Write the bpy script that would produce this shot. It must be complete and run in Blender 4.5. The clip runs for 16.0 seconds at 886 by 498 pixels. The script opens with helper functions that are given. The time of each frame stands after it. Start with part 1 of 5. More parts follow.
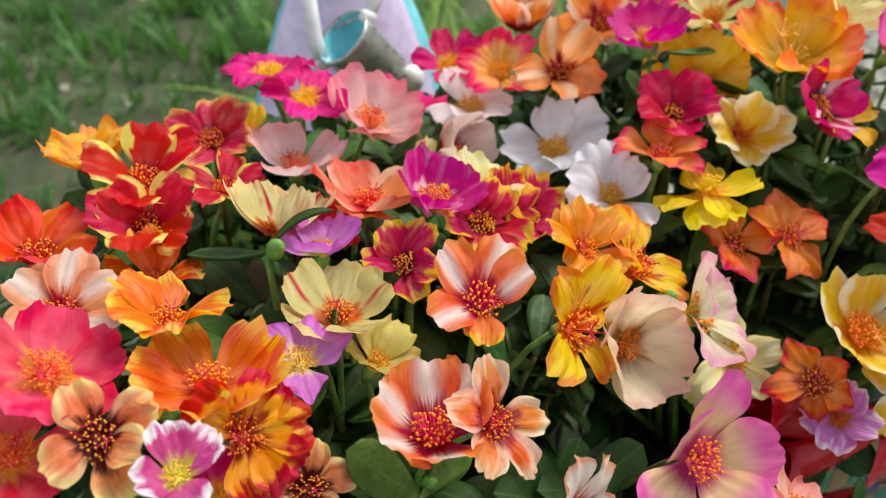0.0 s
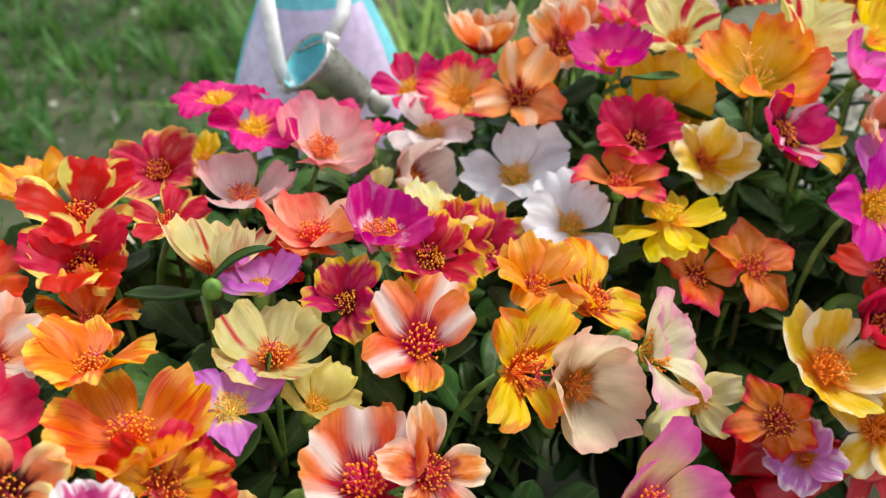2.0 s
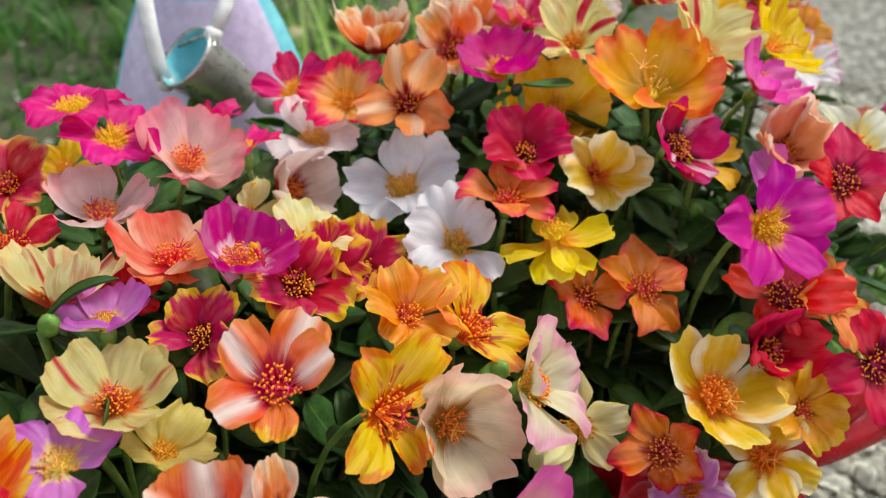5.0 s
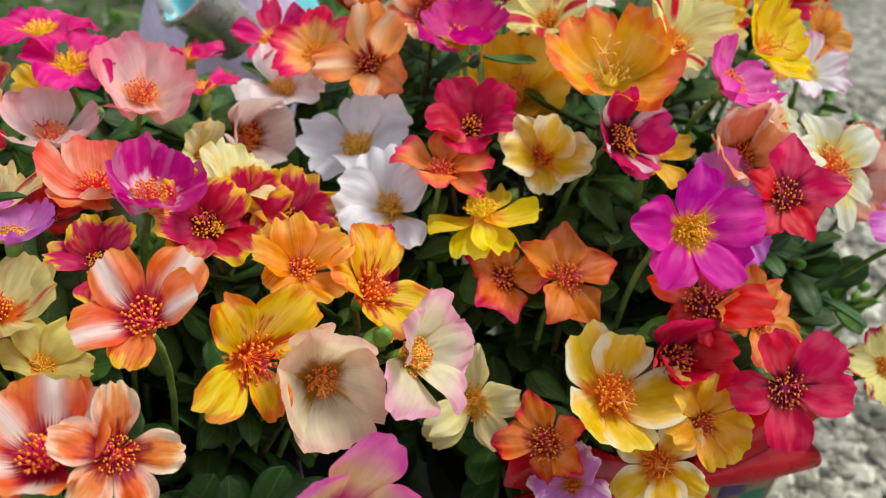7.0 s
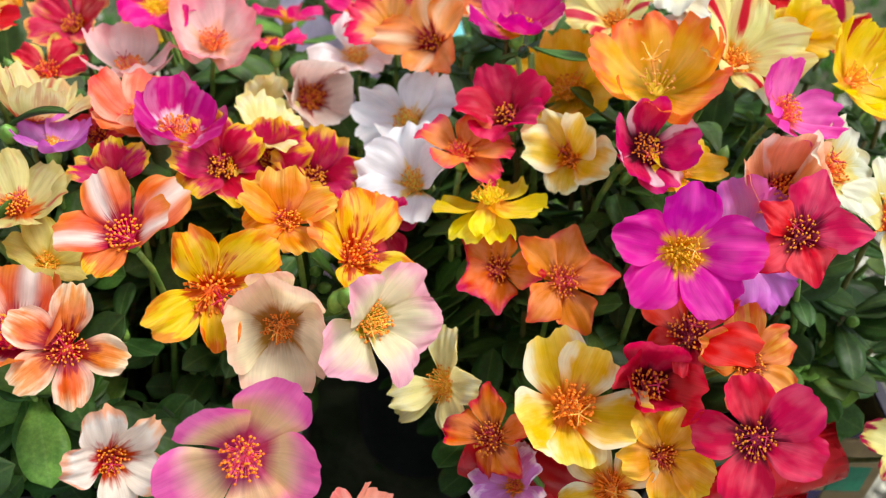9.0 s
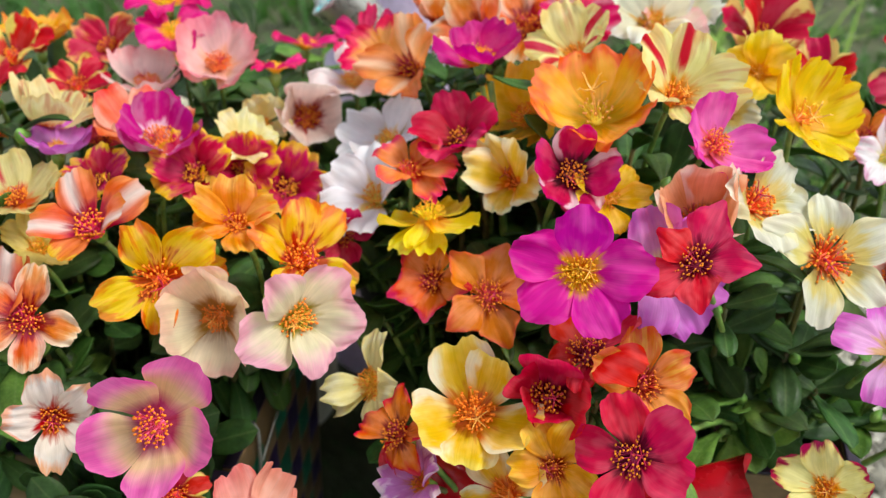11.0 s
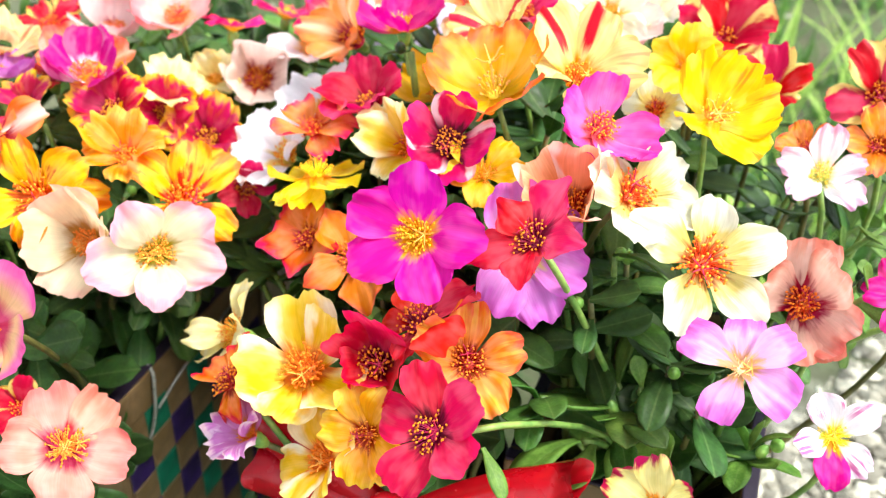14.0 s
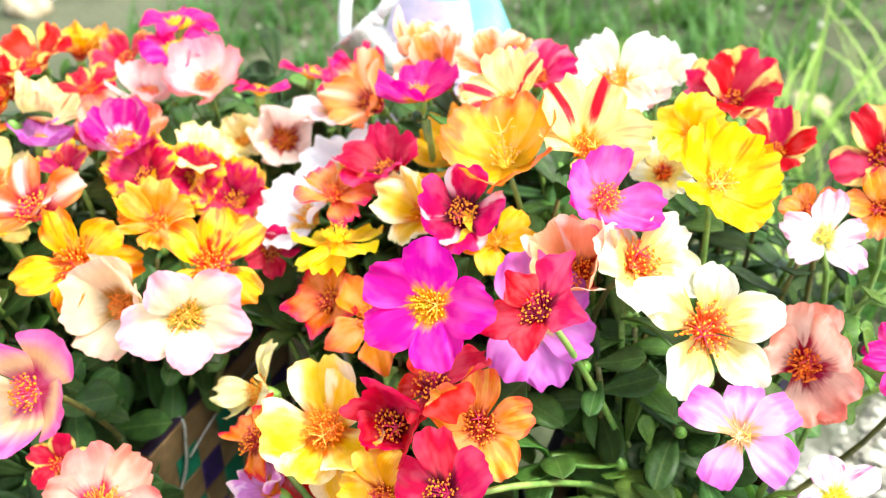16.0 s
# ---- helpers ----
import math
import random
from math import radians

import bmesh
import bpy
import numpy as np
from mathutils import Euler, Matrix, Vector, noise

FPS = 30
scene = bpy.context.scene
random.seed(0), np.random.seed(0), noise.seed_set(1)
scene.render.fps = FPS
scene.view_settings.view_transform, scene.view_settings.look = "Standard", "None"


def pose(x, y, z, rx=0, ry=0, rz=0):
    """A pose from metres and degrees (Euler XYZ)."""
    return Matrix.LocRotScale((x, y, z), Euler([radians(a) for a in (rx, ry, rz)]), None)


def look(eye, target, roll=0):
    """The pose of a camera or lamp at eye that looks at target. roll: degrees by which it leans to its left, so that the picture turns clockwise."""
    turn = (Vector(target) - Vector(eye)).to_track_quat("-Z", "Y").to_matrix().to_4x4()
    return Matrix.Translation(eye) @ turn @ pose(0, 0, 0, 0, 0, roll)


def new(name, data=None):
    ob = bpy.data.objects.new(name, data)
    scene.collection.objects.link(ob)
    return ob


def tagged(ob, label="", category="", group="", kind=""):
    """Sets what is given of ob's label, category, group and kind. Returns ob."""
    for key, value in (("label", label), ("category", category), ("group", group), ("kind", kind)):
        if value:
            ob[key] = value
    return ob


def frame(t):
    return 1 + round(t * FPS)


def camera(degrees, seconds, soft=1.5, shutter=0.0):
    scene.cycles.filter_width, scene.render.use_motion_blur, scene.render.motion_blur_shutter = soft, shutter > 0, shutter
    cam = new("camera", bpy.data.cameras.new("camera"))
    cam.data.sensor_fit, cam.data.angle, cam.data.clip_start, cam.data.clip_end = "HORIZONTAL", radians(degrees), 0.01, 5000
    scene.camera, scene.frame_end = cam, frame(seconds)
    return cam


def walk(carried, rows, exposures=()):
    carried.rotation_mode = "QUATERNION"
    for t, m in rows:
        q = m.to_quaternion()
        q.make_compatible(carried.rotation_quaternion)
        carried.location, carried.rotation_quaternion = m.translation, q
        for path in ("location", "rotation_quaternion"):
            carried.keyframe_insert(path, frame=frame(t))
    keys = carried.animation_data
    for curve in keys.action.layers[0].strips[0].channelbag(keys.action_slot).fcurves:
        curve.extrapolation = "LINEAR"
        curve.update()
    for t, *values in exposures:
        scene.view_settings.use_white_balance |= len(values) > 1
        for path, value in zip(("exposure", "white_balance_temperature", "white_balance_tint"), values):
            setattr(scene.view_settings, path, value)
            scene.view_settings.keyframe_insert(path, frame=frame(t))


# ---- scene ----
# camera and its walk
cam = camera(52.0, 16.0, soft=1.2)
cam.data.dof.use_dof, cam.data.dof.focus_distance, cam.data.dof.aperture_fstop = True, 0.255, 14.0
METRES, EYE, TILT, LEAN, TURN = 0.42, 0.5, -35.0, 0.0, 0.0
ROWS = [
    (0.0, 0.0, 0.0, 0.0, -0.0, 0.0, -0.0),
    (0.5, 0.0051, -0.0047, 0.004, 0.12, 0.19, 0.13),
    (1.0, 0.0178, 0.0002, 0.0087, 0.43, 0.24, 0.07),
    (1.5, 0.0315, 0.011, 0.0143, 0.6, 0.28, 0.03),
    (2.0, 0.0458, 0.0224, 0.0224, 0.54, 0.38, 0.32),
    (2.5, 0.056, 0.0351, 0.0284, 0.21, 0.35, 0.74),
    (3.0, 0.0786, 0.0465, 0.0352, -0.26, 0.29, 1.04),
    (3.5, 0.0878, 0.0606, 0.0365, -0.92, 0.36, 0.94),
    (4.0, 0.1037, 0.073, 0.0423, -1.83, 0.13, 0.75),
    (4.5, 0.0883, 0.0702, 0.0533, -3.49, -0.62, 0.81),
    (7.0, 0.2366, 0.0635, 0.0697, 3.69, -4.01, -6.99),
    (7.5, 0.286, 0.0706, 0.0752, 6.94, -4.54, -9.07),
    (8.0, 0.3283, 0.0778, 0.0747, 10.86, -5.57, -11.95),
    (8.5, 0.3647, 0.0861, 0.0806, 14.95, -6.31, -14.52),
    (11.0, 0.5761, 0.1096, 0.1287, 29.04, -7.91, -18.49),
    (11.5, 0.6148, 0.1354, 0.1404, 30.75, -7.94, -19.61),
    (12.0, 0.6508, 0.1553, 0.1511, 32.7, -8.08, -20.87),
    (12.5, 0.6836, 0.1758, 0.1616, 34.91, -8.46, -22.21),
    (13.0, 0.7119, 0.2006, 0.1607, 36.71, -9.11, -23.44),
    (13.5, 0.7339, 0.2295, 0.1599, 38.04, -9.39, -24.19),
    (14.0, 0.7485, 0.2411, 0.1499, 39.35, -9.32, -24.86),
    (14.5, 0.7502, 0.2581, 0.1608, 39.55, -8.54, -24.64),
    (15.0, 0.742, 0.2608, 0.1561, 39.94, -8.57, -24.42),
    (15.5, 0.7516, 0.2477, 0.1761, 40.72, -8.94, -24.21),
    (16.0, 0.7639, 0.2181, 0.193, 41.56, -8.97, -24.18),
]
EXPOSURES = [(t, stops, 6250, 4) for t, stops in ((0.0, 0.74), (1.0, 0.7), (1.5, 0.68), (2.0, 0.82), (3.0, 0.52), (3.5, 0.3), (4.0, 0.68), (4.5, 0.63), (7.0, 0.63), (7.5, 0.69), (8.0, 0.93), (8.5, 1.01), (11.0, 0.76), (11.5, 1.04), (12.5, 1.26), (13.0, 1.4), (14.0, 1.72), (15.0, 1.82), (16.0, 1.88))]
walk(cam, [(t, pose(0, 0, EYE, TILT, LEAN, TURN) @ pose(METRES * x, METRES * y, METRES * z, 90 + pitch, roll, yaw)) for t, x, y, z, yaw, pitch, roll in ROWS], EXPOSURES)

# ---- world and sun ----
SUN_FROM = Vector((0.42, 0.30, 0.86)).normalized()
world = bpy.data.worlds.new("world")
scene.world = world
world.use_nodes = True
sky = world.node_tree.nodes.new("ShaderNodeTexSky")
sky.sky_type, sky.sun_disc = "NISHITA", False
sky.sun_elevation = math.asin(SUN_FROM.z)
sky.sun_rotation = math.atan2(SUN_FROM.x, SUN_FROM.y)
background = world.node_tree.nodes["Background"]
background.inputs["Strength"].default_value = 0.15
hazy = world.node_tree.nodes.new("ShaderNodeHueSaturation")
hazy.inputs["Saturation"].default_value = 0.35
world.node_tree.links.new(sky.outputs[0], hazy.inputs["Color"])
world.node_tree.links.new(hazy.outputs[0], background.inputs["Color"])
sun = new("sun", bpy.data.lights.new("sun", "SUN"))
sun.data.energy, sun.data.angle, sun.data.color = 2.2, radians(22), (1.0, 0.94, 0.84)
sun.matrix_world = look(SUN_FROM * 5, (0, 0, 0))

GROUND = 0.06
SOIL = 0.205


# ---- materials ----
def hexcol(code):
    v = [int(code[i:i + 2], 16) / 255 for i in (0, 2, 4)]
    return tuple(c / 12.92 if c <= 0.04045 else ((c + 0.055) / 1.055) ** 2.4 for c in v) + (1.0,)


class Graph:
    """Short way to write node trees."""

    def __init__(self, name):
        self.mat = bpy.data.materials.new(name)
        self.mat.use_nodes = True
        self.tree = self.mat.node_tree
        self.bsdf = self.tree.nodes["Principled BSDF"]
        self.out = self.tree.nodes["Material Output"]

    def put(self, socket, value):
        if isinstance(value, bpy.types.NodeSocket):
            self.tree.links.new(value, socket)
        else:
            socket.default_value = value

    def node(self, kind, out=0, props=None, **ins):
        n = self.tree.nodes.new("ShaderNode" + kind)
        props = props or {}
        if "operation" in props:
            n.operation = props["operation"]
            n.use_clamp = props["use_clamp"]
        if "interpolation_type" in props:
            n.interpolation_type = props["interpolation_type"]
        if "uv_map" in props:
            n.uv_map = props["uv_map"]
        for k, v in ins.items():
            key = int(k[1:]) if k[0] == "i" and k[1:].isdigit() else k.replace("_", " ")
            self.put(n.inputs[key], v)
        return n.outputs[out]

    def math(self, op, a, b=0.0, clamp=False):
        return self.node("Math", 0, {"operation": op, "use_clamp": clamp}, i0=a, i1=b)

    def step(self, value, lo, hi, to0=0.0, to1=1.0):
        return self.node("MapRange", 0, {"interpolation_type": "SMOOTHSTEP"}, i0=value, i1=lo, i2=hi, i3=to0, i4=to1)

    def mix(self, fac, a, b, blend="MIX"):
        n = self.tree.nodes.new("ShaderNodeMix")
        n.data_type, n.blend_type = "RGBA", blend
        self.put(n.inputs[0], fac)
        self.put(n.inputs[6], a)
        self.put(n.inputs[7], b)
        return n.outputs[2]

    def ramp(self, fac, stops):
        n = self.tree.nodes.new("ShaderNodeValToRGB")
        self.put(n.inputs[0], fac)
        el = n.color_ramp.elements
        for i, (p, c) in enumerate(stops):
            e = el[i] if i < 2 else el.new(p)
            e.position, e.color = p, c
        return n.outputs[0]

    def noise(self, scale, vector=None, detail=3.0, rough=0.55):
        kw = {"Scale": scale, "Detail": detail, "Roughness": rough}
        if vector is not None:
            kw["Vector"] = vector
        return self.node("TexNoise", 0, None, **kw)

    def bump(self, height, strength=0.3, distance=0.001):
        self.put(self.bsdf.inputs["Normal"], self.node("Bump", 0, None, Strength=strength, Distance=distance, Height=height))

    def shine(self, rough, spec=0.5, metal=0.0):
        self.put(self.bsdf.inputs["Roughness"], rough)
        self.put(self.bsdf.inputs["Specular IOR Level"], spec)
        self.put(self.bsdf.inputs["Metallic"], metal)

    def colour(self, c):
        self.put(self.bsdf.inputs["Base Color"], c)

    def thin(self, c, amount):
        """Light shines through a thin leaf or petal."""
        tr = self.node("BsdfTranslucent", 0, None, Color=c)
        self.tree.links.new(self.node("MixShader", 0, None, i0=amount, i1=self.bsdf.outputs[0], i2=tr), self.out.inputs[0])


def petal_material(name, throat, inner, outer, edge, streak=None, amount=0.0, side=None, side_amount=0.0, ragged=0.28, heart_size=0.17, margin=0.98, one_side=False, side_from=0.45, mid=None, mid_wide=0.3, mid_pick=0.0, mid_soft=0.08, mid_amount=1.0, vein=None, vein_amount=0.35):
    g = Graph(name)
    where = g.node("UVMap", 0, {"uv_map": "petal"})
    u, v = g.node("SeparateXYZ", 0, None, i0=where), g.node("SeparateXYZ", 1, None, i0=where)
    rnd = g.node("ObjectInfo", 5)
    shift = g.math("MULTIPLY", rnd, 37.0)

    def grain(along, across, more, scale=1.0):
        return g.noise(scale, g.node("CombineXYZ", 0, None, i0=g.math("MULTIPLY", u, along), i1=g.math("MULTIPLY", v, across), i2=g.math("ADD", shift, more)), 2.0)

    n1, n2, n4 = grain(2.4, 4.2, 0.0), grain(1.7, 36.0, 2.0), grain(2.2, 2.6, 9.0)
    off = g.math("MULTIPLY", g.math("ABSOLUTE", g.math("SUBTRACT", v, 0.5)), 2.0)
    rim = g.math("MULTIPLY", g.math("POWER", off, 3.0), g.step(u, 0.3, 0.75, 0.0, 0.2))
    bent = g.math("ADD", g.math("ADD", u, rim), g.math("MULTIPLY", g.math("SUBTRACT", n1, 0.5), ragged * 2.2))
    bent = g.math("ADD", bent, g.math("MULTIPLY", g.math("SUBTRACT", n2, 0.5), ragged * 0.6))
    h = heart_size
    col = g.ramp(bent, [(h, hexcol(throat)), (h + 0.18, hexcol(inner)), (margin - 0.34, hexcol(inner)), (margin - 0.16, hexcol(outer)), (margin, hexcol(edge))])
    if side:
        a = g.math("MULTIPLY", g.math("SUBTRACT", v, 0.5), 2.0) if one_side else off
        a = g.math("ADD", a, g.math("MULTIPLY", g.math("SUBTRACT", n1, 0.5), 1.0))
        m = g.math("MULTIPLY", g.step(a, 0.5 if one_side else side_from, 0.72 if one_side else side_from + (0.45 if side_from < 0.5 else 0.15)), g.step(u, 0.2, 0.5))
        m = g.math("MULTIPLY", m, g.step(u, 1.02, 0.85, 0.4, 1.0))
        col = g.mix(g.math("MULTIPLY", m, side_amount), col, hexcol(side))
    if mid:
        aside = g.math("MULTIPLY", g.math("SUBTRACT", g.math("FRACT", g.math("MULTIPLY", rnd, 7.3)), 0.5), 0.34)
        a = g.math("MULTIPLY", g.math("ABSOLUTE", g.math("SUBTRACT", g.math("SUBTRACT", v, 0.5), aside)), 2.0)
        a = g.math("ADD", a, g.math("MULTIPLY", g.math("SUBTRACT", grain(1.1, 6.0, 13.0), 0.5), 0.4))
        m = g.math("MULTIPLY", g.step(a, mid_wide + mid_soft, mid_wide - mid_soft, 0.0, mid_amount), g.step(g.math("ADD", u, g.math("MULTIPLY", g.math("SUBTRACT", n2, 0.5), 0.5)), 0.28, 0.5))
        m = g.math("MULTIPLY", m, g.step(g.node("ObjectInfo", 5), mid_pick, mid_pick + 0.02))
        col = g.mix(m, col, hexcol(mid))
    # fine veins run from the base to the margin
    n5 = grain(0.8, 46.0, 21.0)
    m = g.math("MULTIPLY", g.step(n5, 0.52, 0.66), g.step(u, 0.15, 0.45, 0.0, vein_amount if vein else 0.22))
    col = g.mix(m, col, hexcol(vein) if vein else g.node("HueSaturation", 0, None, Saturation=1.12, Value=0.86, Color=col))
    if streak:
        n3 = grain(1.2, 5.0, 5.0)
        m = g.math("MULTIPLY", g.step(g.math("ADD", n3, g.math("MULTIPLY", g.math("SUBTRACT", n5, 0.5), 0.3)), 0.54, 0.64), g.step(u, 0.3, 0.7))
        col = g.mix(g.math("MULTIPLY", m, amount), col, hexcol(streak))
    col = g.node("HueSaturation", 0, None, Hue=g.math("ADD", 0.5, g.math("MULTIPLY", g.math("SUBTRACT", rnd, 0.5), 0.02)), Saturation=g.step(n4, 0.3, 0.7, 1.05, 0.94),
                 Value=g.math("MULTIPLY", g.step(n2, 0.25, 0.75, 0.93, 1.03), g.step(n4, 0.3, 0.7, 0.9, 1.06)), Color=col)
    g.colour(col)
    g.shine(g.step(n4, 0.3, 0.7, 0.42, 0.58), 0.22)
    g.bump(g.math("ADD", g.math("MULTIPLY", n2, 0.6), n1), 0.24, 0.0007)
    g.thin(col, 0.46)
    return g.mat


def leaf_material(name, dark, light, whole=False):
    """Green blade; whole: a leaf one unit long, with its midrib along x."""
    g = Graph(name)
    rnd = g.node("ObjectInfo", 5)
    pos = g.node("TexCoord", 3)
    n = g.noise(4.5 if whole else 180.0, g.node("VectorMath", 0, None, i0=pos, i1=g.node("CombineXYZ", 0, None, i0=g.math("MULTIPLY", rnd, 40.0))) if whole else pos, 4.0, 0.65)
    col = g.mix(g.step(n, 0.3, 0.75), hexcol(dark), hexcol(light))
    if whole:
        y = g.math("ABSOLUTE", g.node("SeparateXYZ", 1, None, i0=pos))
        x = g.node("SeparateXYZ", 0, None, i0=pos)
        # the pale midrib, thin rays from it and a paler margin
        ray = g.noise(1.0, g.node("CombineXYZ", 0, None, i0=g.math("MULTIPLY", g.math("SUBTRACT", x, y), 22.0), i1=g.math("MULTIPLY", y, 3.0), i2=rnd), 1.0)
        col = g.mix(g.step(ray, 0.45, 0.65, 0.0, 0.22), col, hexcol(light))
        col = g.mix(g.step(y, 0.022, 0.004, 0.0, 0.2), col, hexcol("8CA860"))
        fleck = g.noise(26.0, pos, 3.0)
        col = g.node("HueSaturation", 0, None, Value=g.step(fleck, 0.3, 0.7, 0.84, 1.1), Color=col)
    col = g.node("HueSaturation", 0, None, Hue=g.math("ADD", 0.475, g.math("MULTIPLY", rnd, 0.03)), Saturation=1.0,
                 Value=g.math("ADD", 0.6, g.math("MULTIPLY", rnd, 0.75)), Color=col)
    g.colour(col)
    g.shine(g.step(g.noise(7.0 if whole else 60.0, pos), 0.3, 0.7, 0.42, 0.64), 0.3)
    g.bump(g.noise(16.0 if whole else 900.0, pos, 3.0), 0.3 if whole else 0.15, 0.0006)
    g.thin(g.mix(0.5, col, hexcol("78A83C")), 0.28)
    return g.mat


def grained(name, a, b, scale, rough=0.7, spec=0.4, bump=0.3, dist=0.001, metal=0.0, fine=6.0, c=None):
    g = Graph(name)
    pos = g.node("TexCoord", 3)
    big, small = g.noise(scale, pos, 4.0), g.noise(scale * fine, pos, 3.0)
    col = g.mix(g.step(big, 0.35, 0.68), hexcol(a), hexcol(b))
    if c:
        col = g.mix(g.step(small, 0.55, 0.7), col, hexcol(c))
    col = g.node("HueSaturation", 0, None, Value=g.step(small, 0.2, 0.8, 0.82, 1.12), Color=col)
    g.colour(col)
    g.shine(g.step(small, 0.2, 0.8, rough - 0.08, min(rough + 0.08, 1.0)), spec, metal)
    g.bump(small, bump, dist)
    return g.mat


# kind: words, then throat, inner, outer and edge colour, and the colours of streaks and side bands
KINDS = {}


def kind(name, words, throat, inner, outer, edge, anther="E88A18", heart="A03018", **kw):
    KINDS[name] = (words, petal_material("petal_" + name, throat, inner, outer, edge, **kw), anther, heart)


kind("sun", "golden-yellow purslane flower flushed with orange", "D05018", "F8B428", "FAC838", "F8A028", streak="E8481C", amount=0.6)
kind("redyel", "scarlet purslane flower with pale-yellow bands", "A00C18", "D00C26", "D20E2A", "D81432", side="F8E070", side_amount=0.95, side_from=0.68, heart="C82818", anther="F09018")
kind("redyel2", "rose-red purslane flower with thin yellow margins", "A81020", "D42444", "DC3450", "F0B060", streak="F0A860", amount=0.5, heart="A81828")
kind("crimyel", "crimson purslane flower with thin flame-yellow margins", "7C081C", "C8144C", "D4245E", "F4C434", ragged=0.36, margin=0.96, streak="F0A42C", amount=0.3, heart="7C0C20", anther="E8981C", heart_size=0.2)
kind("crim", "deep crimson purslane flower", "74081C", "C40E48", "D21454", "DC2060", heart="700A1C")
kind("salmon", "salmon-pink cupped purslane flower", "F0B090", "F2BEBA", "F0A2A8", "EC8892", anther="E87828", heart="D06040")
kind("palepink", "pale-pink cupped purslane flower", "F6D8C0", "F8DCD6", "F8CECA", "F4BCBC", heart="D05060")
kind("hot", "hot-pink purslane flower with yellow heart", "FFB020", "EC1070", "EE1476", "E40E6A", heart="F0A020", anther="FFB428")
kind("mag", "bright magenta purslane flower with yellow heart", "F0B018", "E60C88", "EA0A8E", "D80A80", heart="E8A818", anther="FFB020")
kind("creamred", "cream purslane flower with red streaks", "E07028", "F2E6A4", "F4EAB0", "F2DE98", streak="C81834", amount=0.4, mid="C81834", mid_wide=0.05, mid_soft=0.12, mid_pick=0.45, anther="F0901C")
# creamred toned down: the shade on this flower is put into its petal colours
kind("creamred2", "cream cupped purslane flower with red flecks and shade-darkened petals", "D8642C", "DECC86", "E0D08E", "DCC67C", streak="C81834", amount=0.25, mid="C81834", mid_wide=0.04, mid_soft=0.1, mid_pick=0.65, anther="F0901C")
kind("coral", "coral purslane flower with pale bands", "D43028", "F28458", "F48050", "EE5C38", side="F8DCC0", side_amount=0.55, heart="C82030", vein="E04028", vein_amount=0.4)
kind("magwhite", "magenta purslane flower with white petal middles", "F6D8EC", "CC0A84", "C80884", "C4087C", mid="FBE4F2", mid_wide=0.06, mid_soft=0.12, mid_amount=0.15, side="FBE4F2", side_amount=0.2, one_side=True, heart="D06040", anther="F08C28", heart_size=0.24)
kind("crimwhite", "crimson-magenta purslane flower with white bands and dark heart", "5C0828", "CC1060", "D40E6C", "CC0C78", side="FBE8F2", side_amount=0.8, one_side=True, heart="5C0C24", heart_size=0.24)
kind("violet", "light violet purslane flower", "F2E098", "E08ADC", "DC74D6", "D466CC", heart="E0B050")
kind("orwhite", "orange purslane flower with white petal middles and crimson heart", "B01040", "EC6438", "F07440", "F08840", mid="FBEAE2", mid_wide=0.30, mid_soft=0.30, mid_amount=0.9, mid_pick=0.25, ragged=0.25, heart="B81048", heart_size=0.34, anther="F08C1C")
kind("peachwhite", "peach and white purslane flower with red heart", "B01428", "F29C70", "F4A67C", "F2A480", mid="FCEEE4", mid_wide=0.36, mid_soft=0.32, mid_amount=0.8, mid_pick=0.25, heart="A01828", heart_size=0.2)
kind("whitepeach", "white purslane flower with peach margins and red heart", "C03420", "F4E2D4", "F4E6DC", "F0AE88", heart="A82820", heart_size=0.26, margin=0.98)
kind("peachdark", "peach purslane flower with dark red heart", "5C0810", "EE8C58", "F4B078", "F8E08C", side="F8E4A8", side_amount=0.5, one_side=True, heart="600C12", anther="EC9A20", heart_size=0.34)
kind("peachor", "apricot purslane flower with pale margins and red heart", "9C1420", "EC7838", "F09C5C", "F6D4B0", side="FAE2CC", side_amount=0.6, heart="A01420", heart_size=0.33, margin=0.97, ragged=0.34, vein="E87030", vein_amount=0.3)
kind("paleyel", "pale yellow purslane flower", "E8BC38", "F0DC80", "EEDA78", "ECD66C", anther="F0981C", heart="E0A030")
kind("yelor", "ruffled yellow-orange purslane flower", "C84C14", "EE7A1C", "F28A22", "F8C840", streak="E03A14", amount=0.75, ragged=0.42, heart="C85014", anther="F0961C", vein="D8480E", vein_amount=0.5)
kind("gold", "ruffled golden purslane flower with orange throat", "D8601C", "F49C28", "F6AA34", "F8C04A", streak="EE6420", amount=0.4, ragged=0.42, heart="D0601C", anther="F0961C", vein="E8741C", vein_amount=0.35)
kind("yelor2", "yellow purslane flower with orange flames", "C8400C", "F8CA20", "F8C828", "F08A28", streak="EE6C1C", amount=0.5, heart="D8580E", anther="F28A14", ragged=0.6, margin=0.97, heart_size=0.25, vein="F09A20", vein_amount=0.25)
kind("oredge", "golden-orange purslane flower with ragged red margins", "B03010", "F8A814", "F8A81C", "CC1028", ragged=0.5, margin=0.82, heart="A82810")
kind("coralpink", "coral-pink purslane flower", "F09838", "EE4660", "F03C62", "EE345E", heart="C84830")
kind("orred", "orange-red purslane flower", "B02010", "F04C1C", "EE3C20", "EC3028", side="F88828", side_amount=0.6, one_side=True, heart="B03018")
